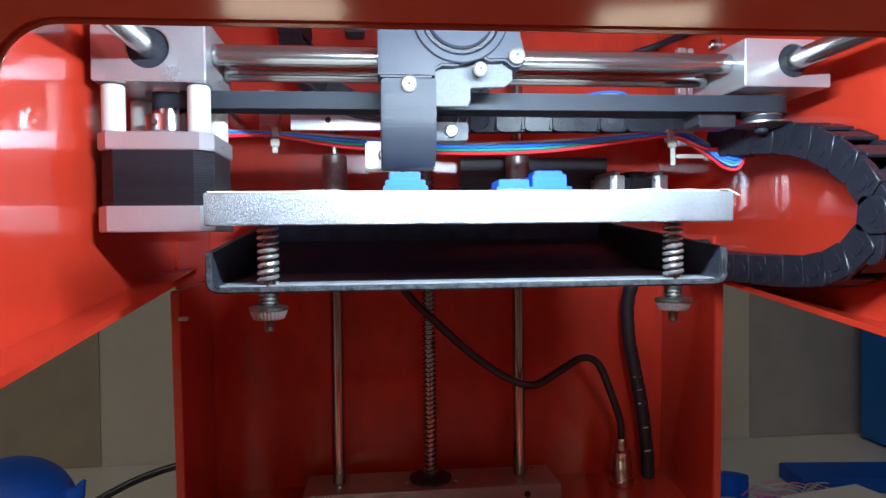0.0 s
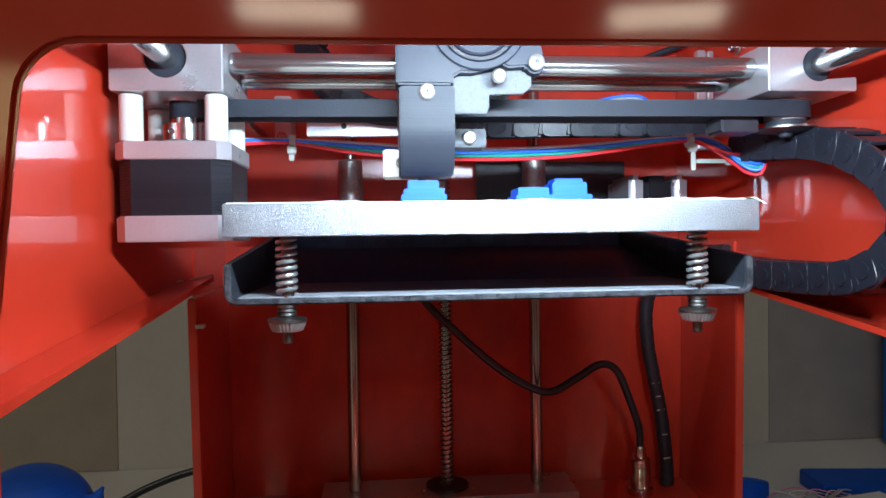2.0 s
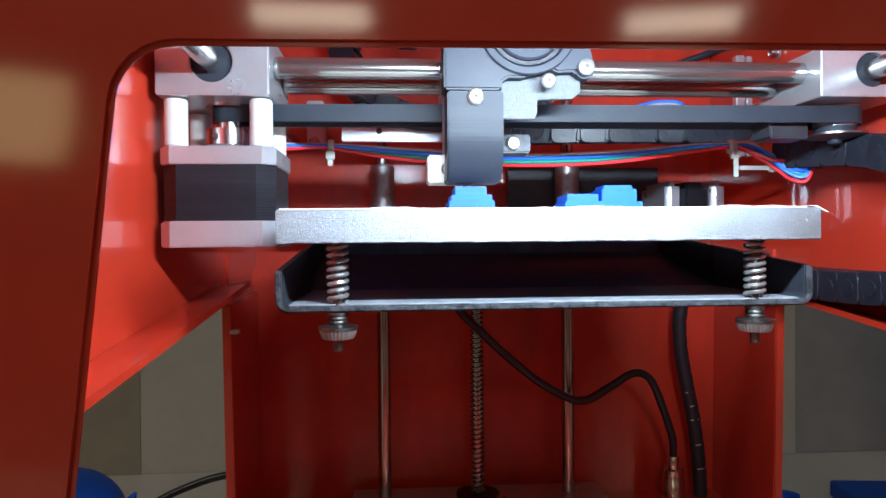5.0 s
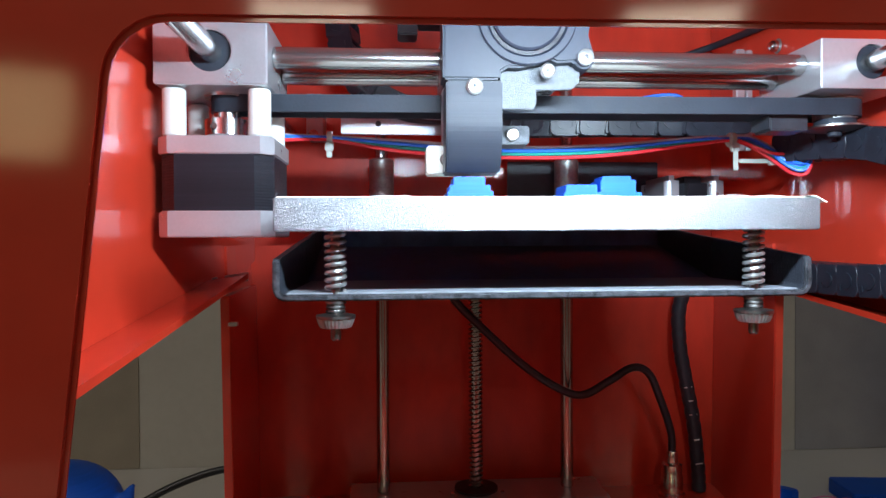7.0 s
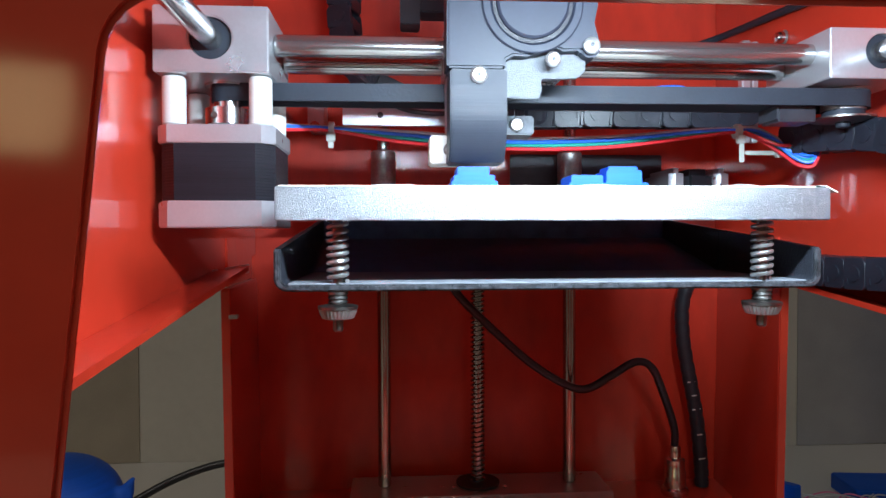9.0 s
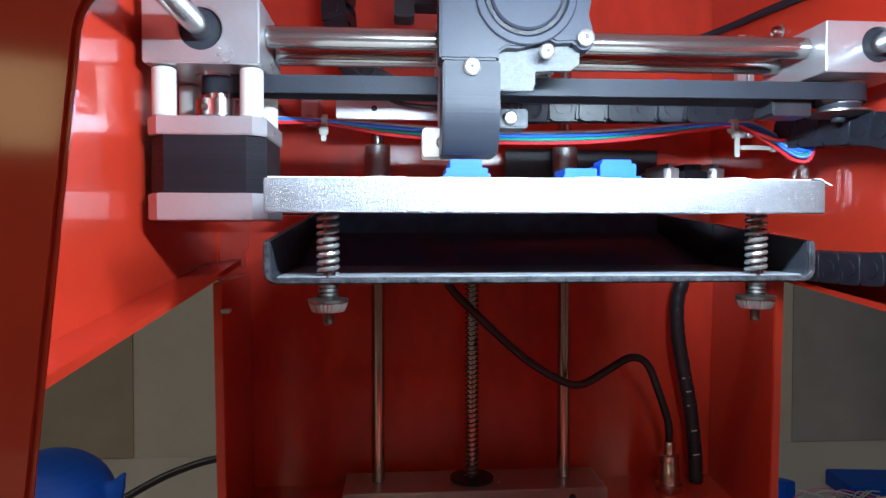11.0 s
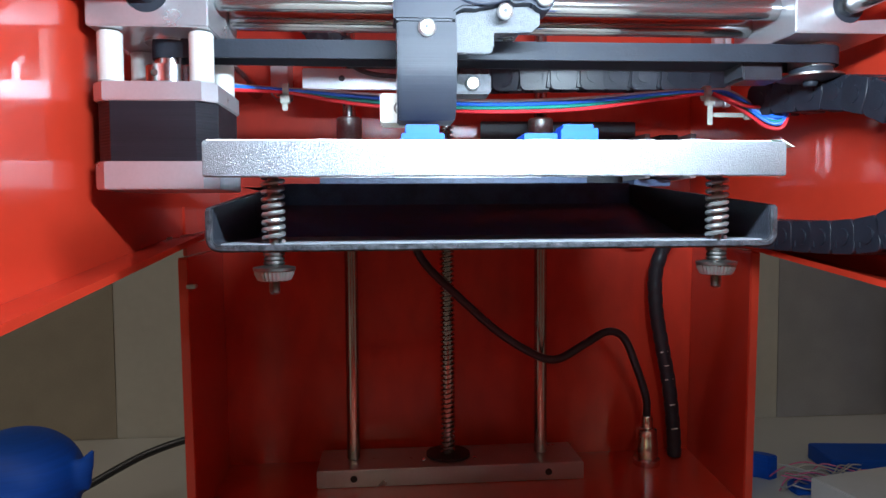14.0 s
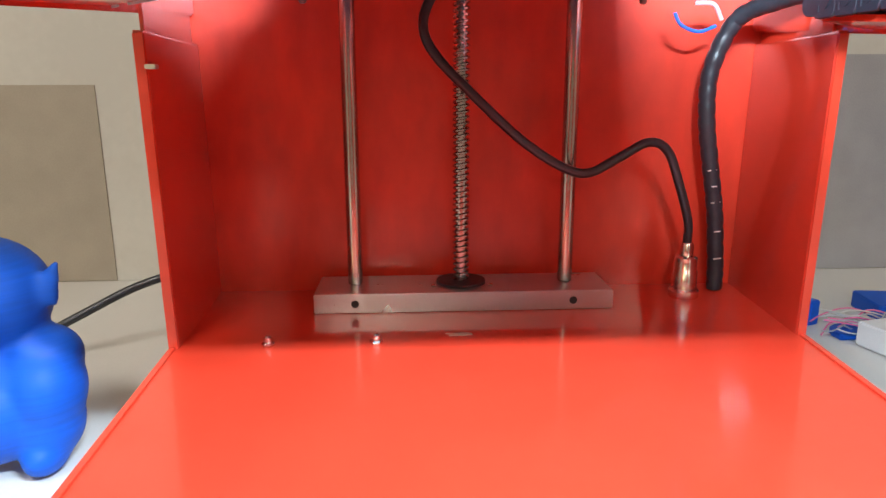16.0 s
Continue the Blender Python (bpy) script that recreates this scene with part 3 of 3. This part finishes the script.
part("cold_end", rod(0.0080, (-0.0085, 0.0950, 0.2806), 0.0228, n=24), BLOCK, head)

shift(head, -0.0152, 0.0, 0.0024)

# ---- rear cross bar, wires, ties ----
bar = thing("rear_bar", (-0.02, 0.20, 0.3), "bright aluminium bar with a drilled hole behind the gantry", "bar")
rail_bar = part("bar", box(-0.0760, 0.0300, 0.1960, 0.2010, 0.2990, 0.3095, 0.0005), BLOCK, bar)
part("drilled_hole", rod(0.0018, (-0.0560, 0.1956, 0.3045), 0.001, "y", 16), BLACKPAINT, rail_bar)
shift(bar, -0.0025, 0.0, 0.0052)


def wire(name, pts, r, mat, label, category="wire", group="gantry wires", n=8):
    return solid(name, tube(spline(pts, 8), r, n), mat, label, category, group)


wy = 0.150
for i, (c, dz, dy) in enumerate((("blue", 0.0020, 0.0), ("green", 0.0006, 0.0006), ("red", -0.0016, 0.0), ("black", -0.0006, 0.0016), ("blue", 0.0010, 0.0020), ("grey", 0.0034, 0.0012))):
    sag = 0.0042 + 0.0006 * math.sin(i * 2.1)
    pts = [(-0.0970, wy - 0.028 + dy, 0.2905 + dz * 0.4), (-0.0800, wy + dy * 0.4, 0.2945 + dz * 0.3), (-0.046, wy + dy, 0.2915 + dz - sag * 0.3), (0.000, wy + dy, 0.2895 + dz - sag * 0.5), (0.050, wy + dy, 0.2902 + dz - sag * 0.4), (0.0960, wy + dy * 0.6, 0.2938 + dz * 0.6), (0.1135, wy + dy * 0.3, 0.2952 + dz * 0.3), (0.1225, wy - 0.004 + dy, 0.2925 + dz), (0.1310, wy - 0.010 + dy * 1.5, 0.2850 + dz * 1.3), (0.1345, wy - 0.016 + dy * 2, 0.2800 + dz * 1.5), (0.1395, wy - 0.020 + dy * 2, 0.2790 + dz * 1.4), (0.1430, wy - 0.020 + dy, 0.2860 + dz)]
    wire("wire", pts, 0.00085, WIRE[c], c + " insulated wire in the bundle behind the gantry")


for i in range(5):
    c = ("blue", "blue", "black", "green", "red")[i]
    k = 0.0011 * i
    wire("wire", [(0.1160, wy - 0.003, 0.2945), (0.1270, wy - 0.008 - k, 0.2895 - k * 0.5), (0.1320 + k, wy - 0.014, 0.2825 + k), (0.1370 + k, wy - 0.018 + k, 0.2785 + k * 1.6), (0.1410, wy - 0.020, 0.2800 + k), (0.1425, wy - 0.020 + k, 0.2860)], 0.0008, WIRE[c], c + " insulated wire curling into the cable chain")


def cable_tie(x, y, z, tail):
    t = thing("cable_tie", (x, y, z), "pale nylon cable tie round the wire bundle", "cable tie", "cable ties")
    part("band", lathe([(0.0030, 0), (0.0036, 0), (0.0036, 0.0024), (0.0030, 0.0024)], (x - 0.0012, y, z), "x", 20), TIEM, t)
    part("lock", box(x - 0.002, x + 0.002, y - 0.0052, y - 0.0020, z - 0.0062, z - 0.0022, 0.0005), TIEM, t)
    part("tail", box(x - 0.0012, x + 0.0012, y - 0.0048, y - 0.0038, z - 0.0062 - tail, z - 0.0063, 0.0003), TIEM, t)


cable_tie(-0.0800, wy, 0.2945, 0.003)
cable_tie(0.1140, wy, 0.2950, 0.009)
tt = thing("cable_tie", (0.124, wy - 0.006, 0.2845), "pale nylon cable tie with its cut end sticking out", "cable tie", "cable ties")
part("stem", box(0.1150, 0.1300, wy - 0.0060, wy - 0.0045, 0.2832, 0.2852, 0.0004), TIEM, tt)
part("lock", box(0.1300, 0.1340, wy - 0.0072, wy - 0.0034, 0.2822, 0.2862, 0.0006), TIEM, tt)


wire("cable", [(-0.070, 0.193, 0.330), (-0.057, 0.191, 0.3185), (-0.047, 0.190, 0.3120), (-0.032, 0.189, 0.3095), (-0.010, 0.190, 0.3100), (0.010, 0.190, 0.3120)], 0.0013, PLASTIC, "thin black cable hanging before the rear bar", "cable")


# ---- drag chains ----
def drag_chain(label, pts, w, h, side_dir, pitch=0.0135):
    """Links along a line; side_dir is across the chain."""
    line = spline(pts, 24)
    t = thing("drag_chain", tuple(line[0]), label, "cable chain", "cable chains")
    me = None
    acc, nxt = 0.0, 0.0
    side_v = Vector(side_dir).normalized()
    for a, b in zip(line, line[1:]):
        acc += (b - a).length
        if acc < nxt:
            continue
        nxt += pitch
        d = (b - a).normalized()
        s = (side_v - d * side_v.dot(d)).normalized()
        u = s.cross(d)
        m = Matrix((s, d, u)).transposed().to_4x4()
        m.translation = a
        if me is None:
            bm = bmesh.new()
            e, c = -h * 0.45, h * 0.24
            hood = arc(e + c, h / 2 - c, c, 90, 180, 5) + arc(e + c, c - h / 2, c, 180, 270, 5) + [(e + pitch - 0.0007, -h / 2), (e + pitch + 0.0004, 0.0), (e + pitch - 0.0007, h / 2)]
            tongue = [(pitch * 0.5, -h * 0.42)] + arc(pitch, 0.0, h * 0.40, -90, 90, 8) + [(pitch * 0.5, h * 0.42)]
            for sgn in (-1, 1):
                for loop, p0, p1 in ((hood, w / 2 - 0.0016, w / 2 + 0.0004), (tongue, w / 2 - 0.0026, w / 2 - 0.0007)):
                    p = prism(loop, "x", sgn * p0, sgn * p1, (), 0.0003, 1)
                    tmp = bpy.data.meshes.new("tmp")
                    p.to_mesh(tmp)
                    bm.from_mesh(tmp)
                    bpy.data.meshes.remove(tmp)
                    p.free()
                a0 = w / 2 + 0.0002
                lathe([(h * 0.17, sgn * a0), (h * 0.25, sgn * a0), (h * 0.25, sgn * (a0 + 0.0007)), (h * 0.17, sgn * (a0 + 0.0007))], (0.0, h * 0.02, 0.0), "x", 20, bm)
                box(sgn * a0 - 0.0006, sgn * a0 + 0.0006, pitch * 0.30, pitch * 0.36, -h * 0.32, -h * 0.12, 0.0, 1, bm)
            box(-w / 2 + 0.0021, w / 2 - 0.0021, pitch * 0.05, pitch * 0.62, h / 2 - 0.0016, h / 2, 0.0003, 1, bm)
            box(-w / 2 + 0.0021, w / 2 - 0.0021, pitch * 0.05, pitch * 0.62, -h / 2, -h / 2 + 0.0016, 0.0003, 1, bm)
            me = mesh_of("link", bm, CHAIN)
        ob = new("link", me)
        ob.parent = t
        ob.matrix_parent_inverse = t.matrix_basis.inverted()
        ob.matrix_basis = m
    return t


drag_chain("black plastic drag chain curling beside the gantry", [(0.1410, 0.140, 0.2900), (0.1465, 0.122, 0.2890), (0.1510, 0.102, 0.2870), (0.1515, 0.082, 0.2820), (0.1515, 0.064, 0.2735), (0.1515, 0.052, 0.2630), (0.1515, 0.048, 0.2520), (0.1515, 0.055, 0.2405), (0.1515, 0.072, 0.2320), (0.1515, 0.096, 0.2290), (0.1515, 0.140, 0.2285), (0.1515, 0.186, 0.2295)], 0.018, 0.0138, (1, 0, 0))
shift(drag_chain("black plastic drag chain lying behind the cross rods", [(-0.080, 0.235, 0.418), (-0.080, 0.235, 0.385), (-0.079, 0.233, 0.358), (-0.070, 0.226, 0.333), (-0.045, 0.224, 0.318), (-0.015, 0.216, 0.308), (0.0150, 0.192, 0.3030), (0.06, 0.182, 0.3022), (0.128, 0.180, 0.3018)], 0.018, 0.0145, (0.3, 1, 0.1)), 0.0, 0.0, 0.0065)

# ---- rear fittings ----
sw = thing("limit_switch", (0.125, 0.105, 0.288), "small black limit switch under the idler", "switch")
part("case", box(0.1130, 0.1290, 0.0990, 0.1120, 0.2862, 0.2930, 0.0004), PLASTIC, sw)
part("lever", box(0.1120, 0.1126, 0.0985, 0.1125, 0.2870, 0.2925, 0.0001), PLASTIC, sw)
shift(sw, -0.0085, 0.0, 0.0050)
hold = thing("rail_holder", (-0.097, 0.2, 0.3), "white metal rail holder on the rear panel", "bracket")
part("plate", box(-0.1040, -0.0940, 0.2520, 0.2745, 0.3050, 0.3320, 0.0005), BLOCK, hold)
part("stub", rod(0.003, (-0.0990, 0.2450, 0.3060), 0.0070, "y", 20), CHROME, hold)
shift(hold, 0.0, 0.0, 0.0055)


def lying_motor(x0, y0, z0):
    t = thing("stepper_motor", (x0, y0, z0), "stepper motor lying on its side in the rear corner", "motor")
    part("left_cap", box(x0, x0 + 0.009, y0, y0 + 0.042, z0, z0 + 0.025, 0.003), BLOCK, t)
    part("body", box(x0 + 0.0091, x0 + 0.0269, y0 + 0.0004, y0 + 0.0416, z0 + 0.0004, z0 + 0.0246, 0.004), MOTORBLACK, t)
    part("right_cap", box(x0 + 0.027, x0 + 0.036, y0, y0 + 0.042, z0, z0 + 0.025, 0.003), BLOCK, t)
    part("foot", box(x0 + 0.002, x0 + 0.024, y0 + 0.016, y0 + 0.038, 0.2551, z0 - 0.0001, 0.0005), LIFTEDBLACK, t)


lying_motor(0.1070, 0.2120, 0.2590)
lug = thing("wire_box", (-0.03, 0.15, 0.345), "dark plastic connector box with red wire", "connector")
part("case", box(-0.0480, -0.0380, 0.1700, 0.1850, 0.3500, 0.3900, 0.0008), PLASTIC, lug)
part("cover", box(-0.0379, -0.0240, 0.1700, 0.1850, 0.3560, 0.3900, 0.0008), RUBBER, lug)
wire("wire", [(-0.022, 0.15, 0.346), (-0.026, 0.15, 0.356), (-0.018, 0.148, 0.364), (-0.006, 0.145, 0.362)], 0.0012, WIRE["red"], "red insulated wire above the print head")
wire("wire", [(-0.024, 0.152, 0.345), (-0.022, 0.152, 0.352), (-0.012, 0.15, 0.357), (0.0, 0.148, 0.356)], 0.0012, WIRE["black"], "black insulated wire above the print head")
solid("air_hose", tube(spline([(0.115, 0.270, 0.358), (0.140, 0.265, 0.367), (0.158, 0.250, 0.3715), (0.1605, 0.200, 0.368), (0.1605, 0.140, 0.362)], 8), 0.0022, 10), RUBBER, "thin black tube rising along the side panel", "tube")
for c, dz in (("grey", 0.0), ("blue", 0.0014), ("blue", -0.0012)):
    wire("wire", [(0.066, 0.205, 0.318 + dz), (0.082, 0.200, 0.3225 + dz), (0.098, 0.198, 0.3255 + dz), (0.110, 0.196, 0.3235 + dz), (0.117, 0.200, 0.314)], 0.0010, WIRE[c], c + " wire arching behind the cross rods")
post = thing("terminal_post", (0.1500, 0.2, 0.332), "small bright metal post beside a screw", "post")
part("post", box(0.1380, 0.1430, 0.2000, 0.2050, 0.2900, 0.3470, 0.0005), BLOCK, post)
part("second_post", box(0.1440, 0.1475, 0.2000, 0.2050, 0.2900, 0.3465, 0.0005), BLOCK, post)
shift(post, 0.0050, 0.0, 0.0070)

bolt = thing("panel_bolt", (XR, 0.194, 0.354), "small bright domed nut on the side panel", "nut")
part("washer", rod(0.0042, (XR - 0.0012, 0.194, 0.354), 0.0011, "x", 20), SCREWM, bolt)
part("dome", lathe([(0.0032, -0.0014), (0.0032, -0.0034), (0.0024, -0.0052), (0.0008, -0.0060)], (XR, 0.194, 0.354), "x", 12), CHROME, bolt)

# ---- lower cables ----
bedcable = spline([(0.004, 0.238, 0.2522), (-0.006, 0.235, 0.2475), (-0.016, 0.231, 0.2370), (-0.0200, 0.229, 0.2240), (-0.0145, 0.229, 0.2110), (0.004, 0.230, 0.1920), (0.029, 0.231, 0.1695), (0.050, 0.232, 0.1560), (0.064, 0.2325, 0.1525), (0.080, 0.234, 0.1600), (0.096, 0.237, 0.1675), (0.1075, 0.240, 0.1630), (0.1160, 0.243, 0.1460), (0.1245, 0.247, 0.1240), (0.1260, 0.249, 0.1110)], 10)
solid("bed_cable", tube(bedcable, 0.0024, 12), PLASTIC, "black rubber cable from the bed to its plug", "cable")
plug = thing("cable_plug", (0.1260, 0.249, BASE), "round nickel plated screw plug on the red base", "plug")
part("ring", lathe([(0.0078, 0), (0.0082, 0.0006), (0.0082, 0.0040), (0.0072, 0.0052)], (0.1260, 0.249, BASE + 0.0002), n=32), CHROME, plug)
part("barrel", lathe([(0.0068, 0.0053), (0.0068, 0.0150), (0.0062, 0.0160), (0.0062, 0.0230), (0.0048, 0.0240)], (0.1260, 0.249, BASE), n=32), CHROME, plug)
part("strain_relief", lathe([(0.0036, 0.0241), (0.0036, 0.0300), (0.0030, 0.0315)], (0.1260, 0.249, BASE), n=24), CHROME, plug)
sleeve = spline([(0.160, 0.200, 0.238), (0.153, 0.228, 0.236), (0.1430, 0.250, 0.229), (0.1345, 0.256, 0.205), (0.1345, 0.257, 0.180), (0.1390, 0.258, 0.155), (0.1445, 0.259, 0.128), (0.1480, 0.260, 0.100), (0.1490, 0.260, BASE + 0.001)], 12)
wire("wire", [(0.108, 0.245, 0.232), (0.112, 0.245, 0.226), (0.122, 0.247, 0.223), (0.132, 0.250, 0.226)], 0.0009, WIRE["blue"], "thin blue wire looping from the sleeve", group="sleeve wires")
wire("wire", [(0.118, 0.243, 0.2365), (0.128, 0.245, 0.236), (0.134, 0.248, 0.229)], 0.0011, WIRE["grey"], "thin pale wire looping from the sleeve", group="sleeve wires")
sleeve_thing = solid("spiral_sleeve", tube(sleeve, 0.0046, 14, None, lambda i: 1 - 0.10 * (i % 4 == 0)), PLASTIC, "black spiral wrapped cable sleeve in the corner", "cable")
# small pale dashes stand for highlights on the black sleeve
for k, w in ((62, 0.0050), (66, 0.0030), (70, 0.0052), (77, 0.0034), (84, 0.0044)):
    p = sleeve[k]
    bm = bent(box(-w / 2, w / 2, -0.0003, 0.0003, -0.0003, 0.0003), lambda x, y, z: (p.x + x - 0.0008, p.y - 0.0046 + x * x * 90 + y, p.z + z + x * 0.12))
    part("wrap_glint", bm, OFFWHITE, sleeve_thing, "pale dash painted as a glint on the spiral wrap")
for x in (-0.0935, -0.0440):
    t = thing("cap_screw", (x, 0.1865, BASE), "small bright screw end sticking up from the base", "screw", "base screws")
    part("nut", rod(0.0032, (x, 0.1865, BASE + 0.0001), 0.0018, n=6), CHROME, t)
    part("thread", lathe([(0.0019, 0.0019), (0.0019, 0.0042), (0.0012, 0.0050)], (x, 0.1865, BASE), n=14), CHROME, t)

# ---- prints on the bed ----
def blue_print(x0, x1, y0, y1, h, steps, label):
    t = thing("printed_part", ((x0 + x1) / 2, (y0 + y1) / 2, 0.2602), label, "printed part", "prints on the bed")
    part("brim", box(x0 - 0.0030, x1 + 0.0030, y0 - 0.003, y1 + 0.003, 0.26015, 0.2606), BLUE, t)
    for i, (a, b, c) in enumerate(steps):
        w = x1 - x0
        part("tier", box(x0 + a * w, x0 + b * w, y0 + 0.0012 * i, y1 - 0.0012 * i, 0.26065 + 0.0001 * i, 0.26065 + h * c, 0.0003), BLUE, t)


blue_print(-0.0305, -0.0160, 0.068, 0.086, 0.0088, ((-0.06, 1.06, 0.42), (0.0, 1.0, 0.66), (0.10, 0.88, 1.0)), "small stepped blue plastic print on the bed")
blue_print(0.0112, 0.0372, 0.068, 0.086, 0.0092, ((-0.04, 1.05, 0.34), (0.0, 0.44, 0.64), (0.50, 1.0, 0.84), (0.54, 0.95, 1.0)), "stepped blue plastic print on the bed")
solid("filament_string", tube(spline([(-0.013, 0.060, 0.2602), (-0.003, 0.055, 0.2610), (0.005, 0.058, 0.2605), (0.011, 0.062, 0.2601)], 6), 0.00014, 6), WIRE["grey"], "thin stray thread of plastic on the bed", "filament")

rnd = random.Random(9)
for x0, y0 in ((-0.058, 0.035), (-0.008, 0.040), (0.004, 0.034), (0.046, 0.033), (0.060, 0.036)):
    pts = [(x0 + 0.0028 * i + rnd.uniform(-0.001, 0.001), y0 + rnd.uniform(-0.002, 0.002), 0.25995 + rnd.uniform(0.0, 0.0006)) for i in range(6)]
    solid("filament_string", tube(spline(pts, 5), 0.00009, 5), WIRE["grey"], "fine stray hair of plastic along the bed's front", "filament", "strings on the bed")

# ---- table things ----
def figurine():
    bm = bmesh.new()
    c = -0.2158
    lumps = [(0, 0.180, 0.0985, 0.0300, 0.0285, 0.0270), (0, 0.160, 0.092, 0.020, 0.012, 0.015), (0, 0.184, 0.078, 0.021, 0.020, 0.022), (0, 0.184, 0.056, 0.034, 0.027, 0.034), (0, 0.177, 0.048, 0.028, 0.026, 0.027)]
    for s in (1, -1):
        lumps += [(s * 0.023, 0.180, 0.070, 0.018, 0.017, 0.015), (s * 0.025, 0.178, 0.056, 0.016, 0.019, 0.022), (s * 0.022, 0.179, 0.040, 0.016, 0.018, 0.020), (s * 0.0235, 0.172, 0.0265, 0.0095, 0.014, 0.0098)]
    for dx, y, z, rx, ry, rz in lumps:
        x = c + dx
        bmesh.ops.create_uvsphere(bm, u_segments=28, v_segments=18, radius=1, matrix=Matrix.Translation((x, y, z)) @ Matrix.Diagonal((rx, ry, rz, 1)))
    for s in (1, -1):
        bmesh.ops.create_cone(bm, cap_ends=True, segments=14, radius1=0.0085, radius2=0.0018, depth=0.020, matrix=Matrix.Translation((c + s * 0.032, 0.178, 0.106)) @ Euler((0, s * radians(28), 0)).to_matrix().to_4x4() @ Matrix.Diagonal((1, 0.55, 1, 1)))
    ob = solid("figurine", bm, BLUE, "seated blue printed plastic figurine on the table", "figurine")
    melt = ob.modifiers.new("melt", "REMESH")
    melt.mode, melt.voxel_size, melt.use_smooth_shade = "VOXEL", 0.0014, True
    soft = ob.modifiers.new("soft", "SMOOTH")
    soft.factor, soft.iterations = 0.5, 22
    ob.scale, ob.location = (1.05, 1.05, 1.05), (0.0, 0.010, -0.0008)


figurine()
solid("power_cable", tube(spline([(-0.36, 0.28, TABLE + 0.006), (-0.295, 0.315, TABLE + 0.010), (-0.255, 0.335, TABLE + 0.028), (-0.215, 0.352, TABLE + 0.046), (-0.175, 0.36, TABLE + 0.054), (-0.13, 0.34, TABLE + 0.05), (-0.12, 0.29, TABLE + 0.05)], 10), 0.0029, 12), PLASTIC, "black power cable rising to the printer's back", "cable")
m = pose(0.385, 0.385, TABLE, 0, 0, -7)
strip = thing("blue_strip", (0.345, 0.405, TABLE), "flat blue printed plastic strip lying on the table", "plastic strip")
bm = prism(rounded(-0.048, 0.06, -0.022, 0.022, 0.004), "z", 0.0003, 0.0135, (), 0.0008)
bmesh.ops.transform(bm, matrix=m, verts=bm.verts)
part("strip", bm, BLUE, strip)
scrap = thing("blue_scrap", (0.252, 0.372, TABLE), "curved blue printed scrap on the table", "plastic scrap")
bm = prism(arc(0.252, 0.372, 0.022, 20, 200, 12) + arc(0.252, 0.372, 0.012, 200, 20, 12), "z", TABLE + 0.0003, TABLE + 0.020, (), 0.001)
part("curl", bm, BLUE, scrap)
bm = prism(arc(0.285, 0.352, 0.018, 10, 170, 10) + [(0.268, 0.345), (0.300, 0.345)], "z", TABLE + 0.0003, TABLE + 0.005, (), 0.001)
part("chip", bm, BLUE, scrap)
shift(scrap, 0.013, -0.012, 0.0)
rnd = random.Random(4)
for k in range(15):
    x0, y0 = 0.262 + rnd.random() * 0.03, 0.335 + rnd.random() * 0.03
    pts = [(x0 + 0.016 * i + rnd.uniform(-0.004, 0.004), y0 + 0.012 * math.sin(i * 0.9 + k) + rnd.uniform(-0.003, 0.003), TABLE + 0.004 + 0.007 * abs(math.sin(i * 0.8 + k * 0.5))) for i in range(6)]
    solid("filament", tube(spline(pts, 5), 0.0006, 6), (WIRE["pink"], WHITE, WIRE["grey"])[k % 3], ("pink", "white", "pale grey")[k % 3] + " loose filament thread on the table", "filament", "filament threads")
bm = box(-0.04, 0.04, -0.03, 0.03, 0.0004, 0.018, 0.0012)
bmesh.ops.transform(bm, matrix=pose(0.332, 0.305, TABLE, 0, 0, 12), verts=bm.verts)
solid("carton", bm, CARDBOARD, "small white carton on the table", "box")
bin_thing = thing("storage_bin", (0.47, 0.43, TABLE), "dark blue plastic bin with a black knob on the table", "bin")
part("body", box(0.436, 0.60, 0.395, 0.51, TABLE + 0.0004, 0.215, 0.004), BLUETAPE, bin_thing)
part("knob", lathe([(0.004, 0), (0.007, -0.002), (0.010, -0.007), (0.008, -0.010), (0.001, -0.011)], (0.4355, 0.43, 0.117), "x", 20), PLASTIC, bin_thing)
shift(bin_thing, 0.062, 0.0, 0.0)
